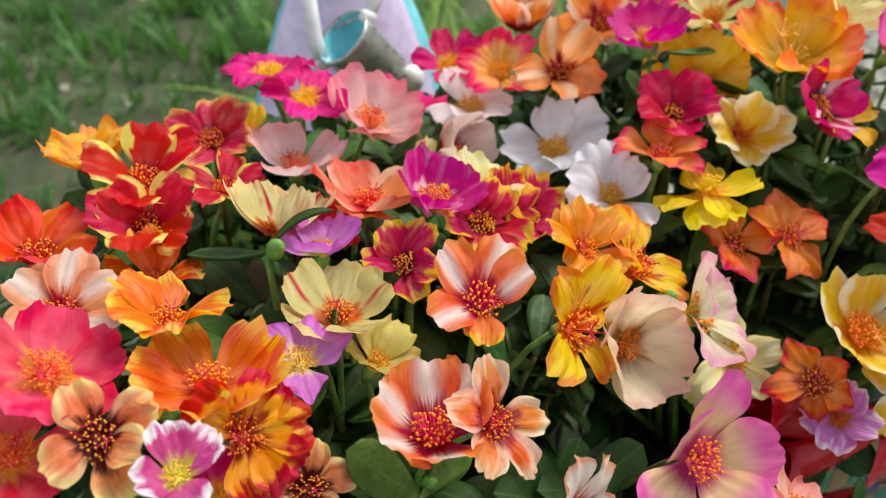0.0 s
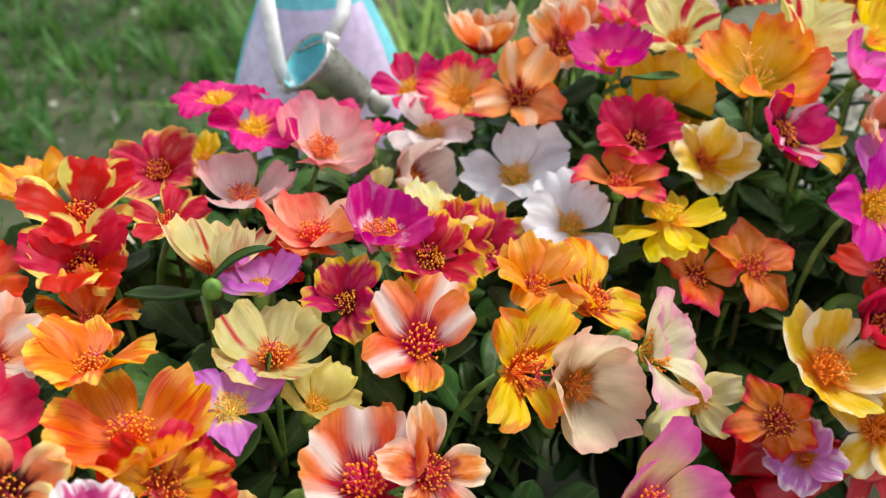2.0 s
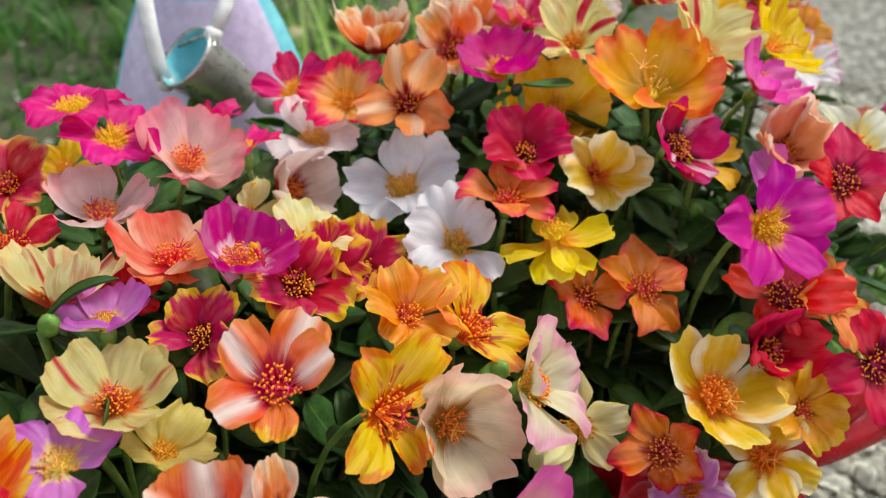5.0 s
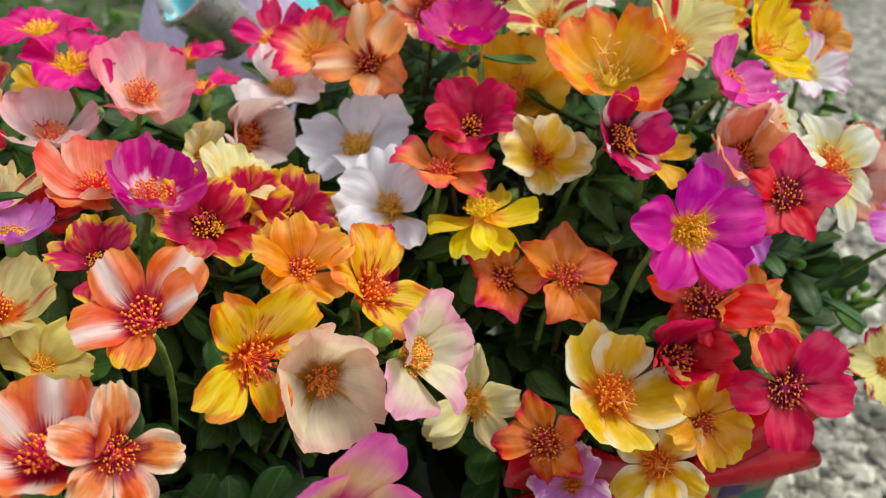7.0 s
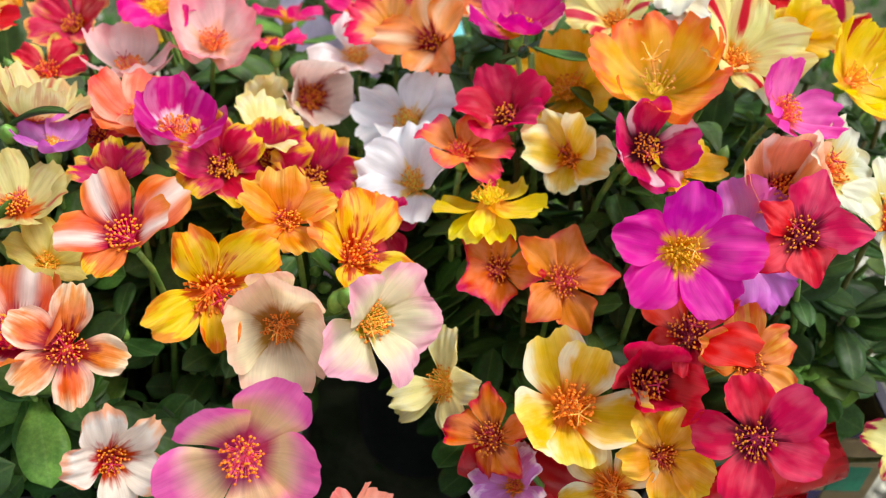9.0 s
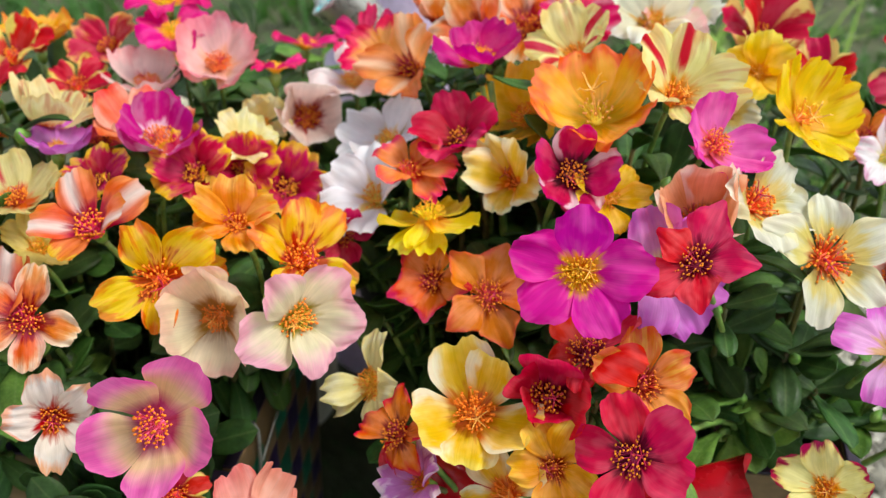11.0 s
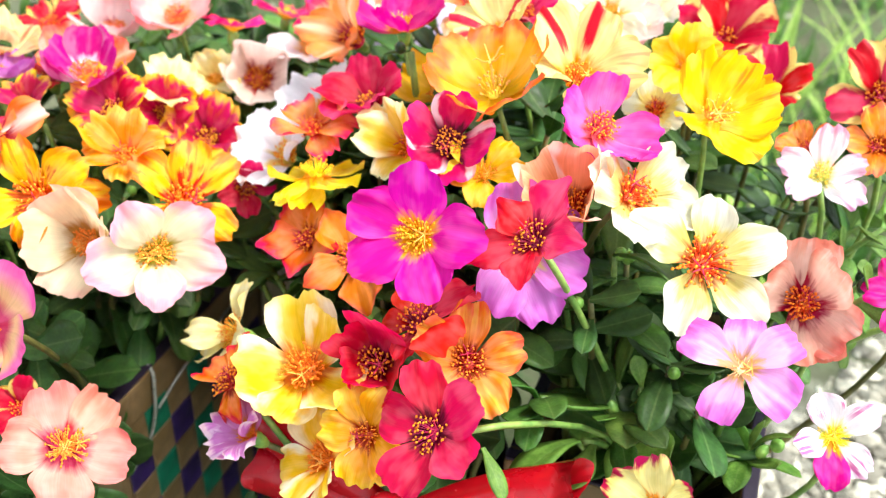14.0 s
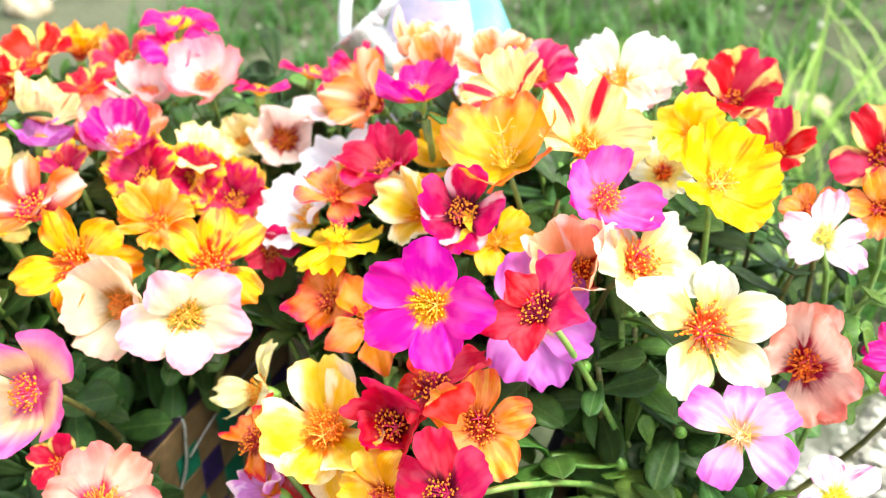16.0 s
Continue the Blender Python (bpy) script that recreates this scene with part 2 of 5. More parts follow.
kind("whitepink", "rose-pink purslane flower with white margins and magenta flecks", "D8C850", "D2508E", "D04C90", "FBEFF4", streak="D01888", amount=0.3, anther="F0C840", heart="E8C050", margin=0.92, heart_size=0.22)
kind("whitepink2", "blush-white purslane flower", "EED090", "FBEDED", "FBEFEF", "F8E4E4", anther="EE9C30", heart="E8A850")
kind("peach", "pale peach cupped purslane flower", "C08838", "F8E4C0", "F6D6BA", "F4C8B0", anther="EE8420", heart="C87830", heart_size=0.2, ragged=0.2)
kind("blushcup", "blush-white cupped purslane flower with rust heart", "A42818", "EED0C2", "EED6CA", "F2DED2", heart="A43018", heart_size=0.2)
kind("palepoint", "cream purslane flower with blush-pink pointed petals", "A89C30", "EADCB8", "EECCC0", "ECAABC", anther="F08420", heart="C89C38", margin=0.88, ragged=0.2)
kind("pinkpeach", "pink-edged peach purslane flower with purple heart", "C04070", "F2C898", "F49EB0", "F06CB4", heart="C04868", heart_size=0.21, margin=0.82, ragged=0.06, anther="F08414")
kind("redor", "orange-red purslane flower with pink tips", "982018", "F08034", "EE6030", "D8244C", heart="902018", margin=0.94, ragged=0.3)
kind("lilac", "lilac purslane flower with pale ruffled margins", "D08030", "D884D0", "D680D0", "F2D0E0", streak="F8E0F2", amount=0.7, heart="B84828")
kind("yelwhite", "butter-yellow purslane flower with white bands", "E07010", "F8C434", "F8CA40", "F8D864", side="FDF6DC", side_amount=0.85, heart="DC7018", anther="F08010", heart_size=0.2)
kind("orstar", "orange star-shaped purslane flower", "C04C24", "F28A3C", "EE7A3C", "E65C44", heart="A83030", margin=1.02)
kind("yel", "lemon-yellow purslane flower", "F0A808", "FADC10", "FAE018", "F8E430", anther="F0B010", heart="E8A808")
kind("yel2", "yellow purslane flower", "F0A808", "FAC820", "FAD030", "F8D848", anther="F0A010", heart="E89810")
kind("orpink", "orange purslane flower with pink tips", "D83020", "F68C48", "F67050", "EE3C6C", heart="C83830")
kind("yelpale", "soft yellow purslane flower with cream margins", "E4740C", "F4C438", "F4CC60", "F8ECB0", side="FBF2D4", side_amount=0.75, heart="D86010", anther="F08410")
kind("white", "white purslane flower", "EECC78", "FAF6FB", "FBF8FC", "FAF4F8", anther="EE9828", heart="D8B048")
kind("pinkor", "orange and hot-pink purslane flower", "F0A018", "F8A458", "F43468", "EE2468", heart="E08820", margin=0.9)
kind("orange2", "apricot-orange purslane flower with crimson heart", "980E24", "F8A060", "F69450", "F08044", mid="FCE4C4", mid_wide=0.28, mid_soft=0.24, mid_amount=0.6, mid_pick=0.3, heart="A00C38", heart_size=0.2)
kind("mag2", "magenta purslane flower", "EE9C28", "D40A80", "CC0884", "C0067C", heart="D88028")
kind("orangebig", "large orange purslane flower with scalloped petals", "D8A818", "FCB428", "FA9A30", "F06C34", anther="F6B060", heart="C8A828", margin=0.94, ragged=0.4, vein="F08020", vein_amount=0.3)
kind("amber", "amber-yellow purslane flower", "D0A010", "FCC428", "FCCC38", "F8BC2C", heart="C09010")
kind("peachcup", "pale peach cupped purslane flower with rust heart", "8C1C10", "F2A070", "F4A880", "F6BC98", side="F8E8DC", side_amount=0.8, one_side=True, heart="A03010")
kind("magpurple", "vivid purple-magenta purslane flower", "F0A808", "E00CA8", "DC10A4", "D00898", heart="E09C10", anther="F4B020")
kind("redcoral", "coral-red purslane flower with dark heart", "7C0C28", "E63454", "E02C4E", "D82454", heart="780C2C", heart_size=0.2)
kind("red", "bright red purslane flower with dark heart", "7C0C20", "DC2A38", "DE2832", "E43030", heart="6C0A24")
kind("crimcup", "deep crimson cupped purslane flower", "640818", "C40A30", "D60C3C", "E01046", heart="901828")
kind("crimflat", "rose-crimson purslane flower with dark heart", "640828", "E02E5C", "E0285A", "D6225A", heart="901040", heart_size=0.2)
kind("yelor3", "golden-yellow purslane flower with rust heart", "A8380C", "F4A828", "F8BA30", "F8CC40", heart="A83810")
kind("yelstreak", "yellow purslane flower with thin orange streaks", "F0B008", "FAD010", "FAD214", "F8CC10", streak="E4480F", amount=0.55, anther="F8C830", heart="E86818")
kind("pink", "candy-pink purslane flower", "E46068", "EE66B8", "EC58B4", "E444AC", heart="D84850", anther="F0941C")
kind("creamyel", "cream-white purslane flower with yellow flush and rust heart", "B84010", "E6D078", "E2DEC0", "E8E4D0", side="ECD880", side_amount=0.45, one_side=True, heart="C04818", anther="F09420", heart_size=0.15, margin=0.8)
kind("creamyel2", "cream-yellow purslane flower", "E8B430", "F8EAA0", "FAF0C0", "F8E898", heart="D89830")
kind("salmonstreak", "salmon purslane flower with wine-red heart", "A81434", "F0BCAA", "EEA892", "E88C78", streak="F4CCC0", amount=0.4, anther="F08018", heart="D05020", heart_size=0.2)
kind("salmondark", "salmon-pink purslane flower with crimson throat above a basket rim", "B01040", "F0A694", "EE9888", "E88478", streak="F2B8AC", amount=0.3, anther="F08018", heart="C87828", heart_size=0.2, ragged=0.12)
kind("crimband", "deep crimson purslane flower with pale-yellow bands", "940A24", "C81038", "CC1038", "D81444", side="F4DC80", side_amount=0.95, side_from=0.6, heart="A01424")
kind("lilacpink", "lilac-pink purslane flower with squared petals", "DCA478", "F4AEE6", "F084DE", "EA76D6", anther="E8A040", heart="E0B080")
kind("whitestreak", "white purslane flower flecked with magenta", "F6D828", "FBF2F6", "FBF4F8", "F4D8EA", streak="CC1498", amount=0.8, anther="F4D030", heart="F0D030")
kind("oryel", "orange-yellow purslane flower with rust heart", "982808", "F0903C", "F29A40", "EC7044", streak="F8D054", amount=0.5, heart="902010")
kind("creamstreak", "cream-yellow purslane flower with broad crimson streaks", "EEA830", "F0E494", "F2E8A0", "F0DC88", streak="CC1040", amount=0.3, mid="CC1040", mid_wide=0.22, mid_pick=0.35, anther="EE9C20", heart="D86820")
kind("creamtip", "pale-yellow purslane flower with crimson petal tips", "EEA830", "F2E694", "EEDC80", "B01048", ragged=0.4, margin=1.04, anther="EE9C20", heart="D86820")
kind("whitecream", "creamy white purslane flower", "E8B83C", "F0E8C8", "F2EEDC", "F2EEE2", heart="E0A840")
kind("crimpink", "rose-crimson purslane flower with pale bands", "BC0A40", "DC185C", "E0105C", "D80C58", side="F8D8E0", side_amount=0.4, heart="A01040")
kind("whitepp", "white purslane flower with pink-tipped pointed petals", "EEEEB8", "FCF4F8", "FCF2F8", "F0B8D4", streak="CC1888", amount=0.3, anther="F0D050", heart="E8D070")

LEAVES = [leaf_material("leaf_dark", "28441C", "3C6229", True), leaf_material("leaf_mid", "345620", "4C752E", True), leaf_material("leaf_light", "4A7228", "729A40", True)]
STEM = grained("stem_green", "587C34", "88A04C", 120.0, 0.45, 0.5, 0.1, 0.0005)
STEM_RED = grained("stem_olive", "4A4A22", "6E6A34", 120.0, 0.5, 0.5, 0.1, 0.0005)
BUD = grained("bud_green", "5A8A34", "86AC4C", 150.0, 0.4, 0.5, 0.1, 0.0005)
DARK_BUD = grained("seed_pod_green", "12301E", "1C4028", 150.0, 0.3, 0.5, 0.1, 0.0005)
SOIL_MAT = grained("potting_soil", "1C150F", "382C20", 60.0, 0.95, 0.2, 0.8, 0.003)
def ground_material():
    """Mossy earth that gives way to grey stone dust on one side."""
    g = Graph("earth")
    pos = g.node("TexCoord", 3)
    big, small = g.noise(9.0, pos, 4.0), g.noise(80.0, pos, 3.0)
    col = g.mix(g.step(big, 0.35, 0.68), hexcol("323922"), hexcol("5C5A44"))
    col = g.mix(g.step(small, 0.55, 0.7), col, hexcol("2E4222"))
    wide = g.noise(1.3, pos, 4.0)
    col = g.mix(g.step(wide, 0.45, 0.62, 0.0, 0.6), col, hexcol("5C5E48"))
    x, y = g.node("SeparateXYZ", 0, None, i0=pos), g.node("SeparateXYZ", 1, None, i0=pos)
    dx, dy = g.math("MULTIPLY", g.math("SUBTRACT", x, 0.66), 1.1), g.math("MULTIPLY", g.math("SUBTRACT", y, 0.5), 0.7)
    east = g.math("SQRT", g.math("ADD", g.math("MULTIPLY", dx, dx), g.math("MULTIPLY", dy, dy)))
    east = g.math("ADD", east, g.math("MULTIPLY", g.math("SUBTRACT", g.noise(5.0, pos), 0.5), 0.3))
    col = g.mix(g.step(east, 0.58, 0.47), col, g.mix(g.step(small, 0.35, 0.65), hexcol("6A665C"), hexcol("98948A")))
    g.colour(g.node("HueSaturation", 0, None, Value=g.step(small, 0.2, 0.8, 0.82, 1.12), Color=col))
    g.shine(0.95, 0.2)
    g.bump(small, 0.8, 0.005)
    return g.mat


GROUND_MAT = ground_material()
# the second, for tall blades, has the sun's yellow glow mixed into its colour
GRASS = [leaf_material("grass_green", "28501C", "4A7832"), leaf_material("grass_sunlit", "7CA040", "A8BC60"), leaf_material("grass_fresh", "3E7030", "6E9C4C")]
STONE = None
TAN = grained("tan_bamboo", "685434", "806848", 40.0, 0.55, 0.4, 0.35, 0.0008)
GREEN = grained("green_bamboo", "0E5A42", "1C7254", 60.0, 0.5, 0.4, 0.3, 0.0006)
PURPLE = grained("purple_bamboo", "241440", "34205A", 60.0, 0.5, 0.4, 0.3, 0.0006)
EDGING = grained("dark_edging", "1E1426", "2C2036", 60.0, 0.5, 0.4, 0.3, 0.0006)
BLACK = grained("black_plastic", "161617", "222224", 60.0, 0.5, 0.4, 0.15, 0.0005)
CREAM = grained("cream_glaze", "E2DAC0", "EEE8D2", 30.0, 0.35, 0.5, 0.06, 0.0005)
PLASTIC = grained("milky_plastic", "74766E", "8C8E86", 80.0, 0.3, 0.5, 0.05, 0.0003)
SATIN = grained("red_satin", "CC0A20", "E41C32", 14.0, 0.25, 0.6, 0.15, 0.0006)
LAVENDER = grained("lavender_glaze", "D2BCDC", "E2D2E8", 30.0, 0.35, 0.5, 0.08, 0.0005)
AQUA = grained("aqua_glaze", "6CC0CC", "88D4DC", 30.0, 0.35, 0.5, 0.08, 0.0005)
WHITE = grained("white_glaze", "E4E0DC", "F2F0EC", 30.0, 0.35, 0.5, 0.08, 0.0005)
METAL = grained("grey_metal_paint", "A4A09A", "BCB8B2", 40.0, 0.3, 0.5, 0.1, 0.0005, metal=0.6)
PLAIN = {}


def plain(code, rough=0.5):
    if code not in PLAIN:
        PLAIN[code] = grained("tint_" + code.lower(), code, code, 300.0, rough, 0.4, 0.1, 0.0003)
    return PLAIN[code]


# ---- mesh helpers ----
def part(name, bm, material, parent, label="", smooth=True):
    me = bpy.data.meshes.new(name)
    bm.to_mesh(me)
    bm.free()
    return part_of(name, me, material, parent, label, smooth)


def part_of(name, me, material, parent, label="", smooth=True):
    if not me.materials:
        for m in (material if isinstance(material, (list, tuple)) else [material]):
            me.materials.append(m)
        for f in me.polygons:
            f.use_smooth = smooth
    ob = new(name, me)
    ob.parent = parent
    return tagged(ob, label) if label else ob


def empty(name, m, label, category, group="", kind_of=""):
    ob = new(name)
    ob.empty_display_size = 0.01
    ob.matrix_world = m
    return tagged(ob, label, category, group, kind_of)


def tube(bm, points, radii, sides=6, mat=0):
    """A round bar along points."""
    rings = []
    side = None
    for i, p in enumerate(points):
        d = (points[min(i + 1, len(points) - 1)] - points[max(i - 1, 0)]).normalized()
        if side is None:
            side = d.orthogonal().normalized()
        side = (side - d * side.dot(d)).normalized()
        up = d.cross(side)
        rings.append([bm.verts.new(p + (side * math.cos(a) + up * math.sin(a)) * radii[i]) for a in (2 * math.pi * k / sides for k in range(sides))])
    for a, b in zip(rings, rings[1:]):
        for k in range(sides):
            f = bm.faces.new((a[k], a[(k + 1) % sides], b[(k + 1) % sides], b[k]))
            f.material_index = mat
    for ring, flip in ((rings[0], True), (rings[-1], False)):
        f = bm.faces.new(ring[::-1] if flip else ring)
        f.material_index = mat


def blob(bm, centre, size, mat=0, sub=1):
    r = bmesh.ops.create_icosphere(bm, subdivisions=sub, radius=1.0, matrix=Matrix.Translation(centre) @ Matrix.Diagonal((*size, 1)))
    for f in {f for v in r["verts"] for f in v.link_faces}:
        f.material_index = mat


def bezier(a, b, c, n):
    return [a * (1 - s) ** 2 + b * 2 * s * (1 - s) + c * s * s for s in (i / (n - 1) for i in range(n))]


# ---- petals and flowers ----
# shape: width against length, roundness of the tip, notch, ruffle
SHAPES = {"u": (0.71, 0.17, 0.05, 0.03), "r": (0.75, 0.22, 0.06, 0.05), "p": (0.74, 0.42, -0.03, 0.035), "w": (0.88, 0.20, 0.05, 0.10), "n": (0.62, 0.24, 0.06, 0.05), "q": (0.77, 0.24, -0.08, 0.03),
          "s": (0.71, 0.22, -0.06, 0.03), "d": (0.80, 0.26, 0.02, 0.012), "k": (0.64, 0.30, 0.02, 0.015), "z": (0.72, 0.06, 0.0, 0.03), "c": (1.02, 0.16, 0.03, 0.045), "b": (0.84, 0.19, 0.08, 0.055), "o": (0.89, 0.17, 0.06, 0.06)}


def petal_mesh(rng, length, cup, shape, rise=None):
    width, tip, notch, ruffle = SHAPES[shape]
    nu, nv = 14, 27
    width *= length * rng.uniform(0.93, 1.07)
    loose = 6 if cup >= 36 else 16
    cup = radians(cup + rng.uniform(-loose, loose))
    curl, curl_side = rng.choice((0.0, 0.15, 0.3, 0.5)), rng.choice((-1, 1))
    hook = radians(rng.uniform(4, 42))
    p1, p2, p3 = (rng.uniform(0, 6.28) for _ in range(3))
    seed = Vector((rng.uniform(0, 90), rng.uniform(0, 90), 0))
    skew = rng.uniform(-0.10, 0.10)
    hollow = rng.uniform(0.03, 0.12)
    spine, x, z = [], 0.0008, 0.0
    fine = 24
    for i in range(fine + 1):
        s = i / fine
        spine.append((x, z))
        if shape in "cod":
            # a bowl: flat at the base, then upright, the lip turned out a little
            a = cup - radians(30) * (1 - s) ** 1.6 + radians(16) * min(1, s * 1.8) - 0.6 * hook * max(0, s - 0.7) * 3.3
        else:
            a = cup + radians(22) * (1 - s) ** 2 - hook * max(0, s - 0.5) * 2
        x += length / fine * math.cos(a)
        z += length / fine * math.sin(a)
    if rise is not None:
        # lay the tip at its own height and distance
        end = spine[-1]
        turn, grow = radians(rise) - math.atan2(end[1], end[0]), length / math.hypot(*end)
        c, s = math.cos(turn) * grow, math.sin(turn) * grow
        spine = [(a * c - b * s, a * s + b * c) for a, b in spine]
    base = 0.42 if shape in "co" else 0.16 if shape == "k" else 0.27
    bm = bmesh.new()
    uvs = bm.loops.layers.uv.new("petal")
    grid = []
    for i in range(nu + 1):
        row = []
        for j in range(nv):
            u, v = i / nu, 2 * j / (nv - 1) - 1
            reach = 1 - tip * abs(v) ** (1.2 if tip > 0.3 else 1.4 if notch < 0 else 2.4) - notch * math.exp(-(v / 0.22) ** 2)
            reach += ruffle * 0.34 * math.sin(6 * v + p1) + ruffle * 0.16 * math.sin(15 * v + p2) + 0.04 * noise.noise(seed + Vector((0, v * 3.5, 3.0)))
            reach += (0.004 + 0.3 * ruffle) * noise.noise(seed + Vector((5.0, v * 10.0, 3.0)))
            s = u * (1 + (reach - 1) * u * u)
            k = min(max(s, 0), 1) * fine
            a, b = int(k), min(int(k) + 1, fine)
            px = spine[a][0] + (spine[b][0] - spine[a][0]) * (k - a)
            pz = spine[a][1] + (spine[b][1] - spine[a][1]) * (k - a)
            grow = min(1.0, u / 0.62)
            half = width * 0.5 * (base + (1 - base) * (grow * grow * (3 - 2 * grow))) * (1 - 0.10 * max(0, u - 0.72) / 0.28)
            y = half * v + skew * length * u * u
            pz += hollow * half * (v * v) * 1.6 * min(1, u * 1.6) + 0.004 * length * u
            pz += ruffle * 1.3 * length * u ** 2.2 * (0.9 * math.sin(5.2 * v + p2) + 0.55 * math.sin(10.5 * v + p3)) * (0.35 + 0.65 * abs(v))
            pz += curl * half * max(0.0, v * curl_side) ** 3 * min(1, u * 1.3)
            pz += 0.010 * length * math.sin(9 * v + p1) * u
            pz += length * u * (0.075 * noise.noise(seed + Vector((u * 1.6, v * 1.5, 0))) + 0.035 * noise.noise(seed + Vector((u * 3.0, v * 4.5, 7.0))))
            # fine crimps along the margin
            pz += length * u ** 5 * (0.006 + 0.3 * ruffle) * noise.noise(seed + Vector((u * 2.0, v * 8.0, 11.0)))
            row.append((bm.verts.new((px, y, pz)), u, (v + 1) / 2))
        grid.append(row)
    for i in range(nu):
        for j in range(nv - 1):
            q = (grid[i][j], grid[i + 1][j], grid[i + 1][j + 1], grid[i][j + 1])
            f = bm.faces.new([c[0] for c in q])
            for loop, c in zip(f.loops, q):
                loop[uvs].uv = (c[1], c[2])
    return bm


STAMENS = {}
# kinds with few stamens and a large pale pistil
SPARSE = ("lilacpink", "orangebig", "yelstreak")


def lighter(code):
    return "".join("%02X" % min(255, int(int(code[i:i + 2], 16) * 1.25 + 14)) for i in (0, 2, 4))


def stamens(kind_name, variant, cup):
    key = (kind_name, variant, cup > 25)
    if key in STAMENS:
        return STAMENS[key]
    rng = random.Random(sum(map(ord, kind_name)) * 7 + variant)
    bm = bmesh.new()
    # the domed heart, the filaments and their anthers
    blob(bm, (0, 0, 0.0006), (0.0030, 0.0030, 0.0011), 0, 2)
    many = 24 if kind_name in SPARSE else 76
    for i in range(many):
        r = math.sqrt((i + 0.5) / many)
        a = i * 2.39996 + rng.uniform(-0.3, 0.3)
        lean = r * (0.66 if cup > 25 else 0.98) + rng.uniform(-0.1, 0.1)
        h = rng.uniform(0.0052, 0.0075) * (1 - 0.16 * r)
        foot = Vector((math.cos(a), math.sin(a), 0)) * 0.0022 * r
        top = foot + Vector((math.cos(a) * math.sin(lean), math.sin(a) * math.sin(lean), math.cos(lean))) * h
        tube(bm, [foot, (foot + top) / 2 + Vector((0, 0, 0.0003)), top], [0.0002, 0.00017, 0.00013], 3, 0)
        turn = Euler((rng.uniform(0, 3), rng.uniform(0, 3), 0)).to_matrix().to_4x4()
        res = bmesh.ops.create_icosphere(bm, subdivisions=1, radius=1.0, matrix=Matrix.Translation(top) @ turn @ Matrix.Diagonal((0.00055, 0.00041, 0.00037, 1)))
        for f in {f for v in res["verts"] for f in v.link_faces}:
            f.material_index = 1
    me = bpy.data.meshes.new("stamen_tuft")
    bm.to_mesh(me)
    bm.free()
    words, mat, anther, heart = KINDS[kind_name]
    me.materials.append(plain(lighter(heart)))
    me.materials.append(plain(anther, 0.7))
    for f in me.polygons:
        f.use_smooth = True
    STAMENS[key] = me
    return me


PISTILS = []
for _v in range(4):
    _rng = random.Random(_v)
    _bm = bmesh.new()
    _lean = Vector((_rng.uniform(-0.5, 0.5), _rng.uniform(-0.5, 0.5), 1)).normalized()
    _top = _lean * 0.0065
    tube(_bm, [Vector((0, 0, 0.0006)), _top * 0.6 + Vector((0, 0, 0.0006)), _top], [0.0003, 0.00025, 0.00025], 5)
    for _i in range(5):
        _a = _i * 1.2566 + _rng.uniform(-0.3, 0.3)
        _out = Vector((math.cos(_a), math.sin(_a), 0.5))
        tube(_bm, [_top, _top + _out * 0.0014, _top + _out * 0.0026 + Vector((0, 0, 0.0008)), _top + _out * 0.0034 + Vector((0, 0, 0.0004))], [0.00024, 0.0002, 0.00017, 0.0001], 4)
    _me = bpy.data.meshes.new("pistil")
    _bm.to_mesh(_me)
    _bm.free()
    PISTILS.append(_me)

PISTIL_TINTS = {}


def pistil_mesh(variant, pale):
    if (variant, pale) not in PISTIL_TINTS:
        me = PISTILS[variant].copy()
        me.materials.append(plain("E8A848" if pale else "B81C48"))
        PISTIL_TINTS[(variant, pale)] = me
    return PISTIL_TINTS[(variant, pale)]


FLOWER_HEADS = []
# where plants are rooted: middle, half sides along the turned axes
ROOTS = ((-0.0690, 0.2069, 0.085, 0.035), (0.1895, 0.3648, 0.022, 0.035), (0.126, 0.288, 0.028, 0.028), (0.030, 0.388, 0.032, 0.032), (-0.083, 0.352, 0.034, 0.034), (0.150, 0.420, 0.032, 0.032))


def root_of(p):
    """Where in the nearest basket or pot a stem grows."""
    best = None
    c, s = math.cos(radians(24.4)), math.sin(radians(24.4))
    for x, y, hx, hy in ROOTS:
        a, b = (p.x - x) * c + (p.y - y) * s, -(p.x - x) * s + (p.y - y) * c
        a, b = min(hx, max(-hx, a * 0.8)), min(hy, max(-hy, b * 0.8))
        q = Vector((x + a * c - b * s, y + a * s + b * c, SOIL - 0.005))
        if best is None or (q - p).length < (best - p).length:
            best = q
    return best


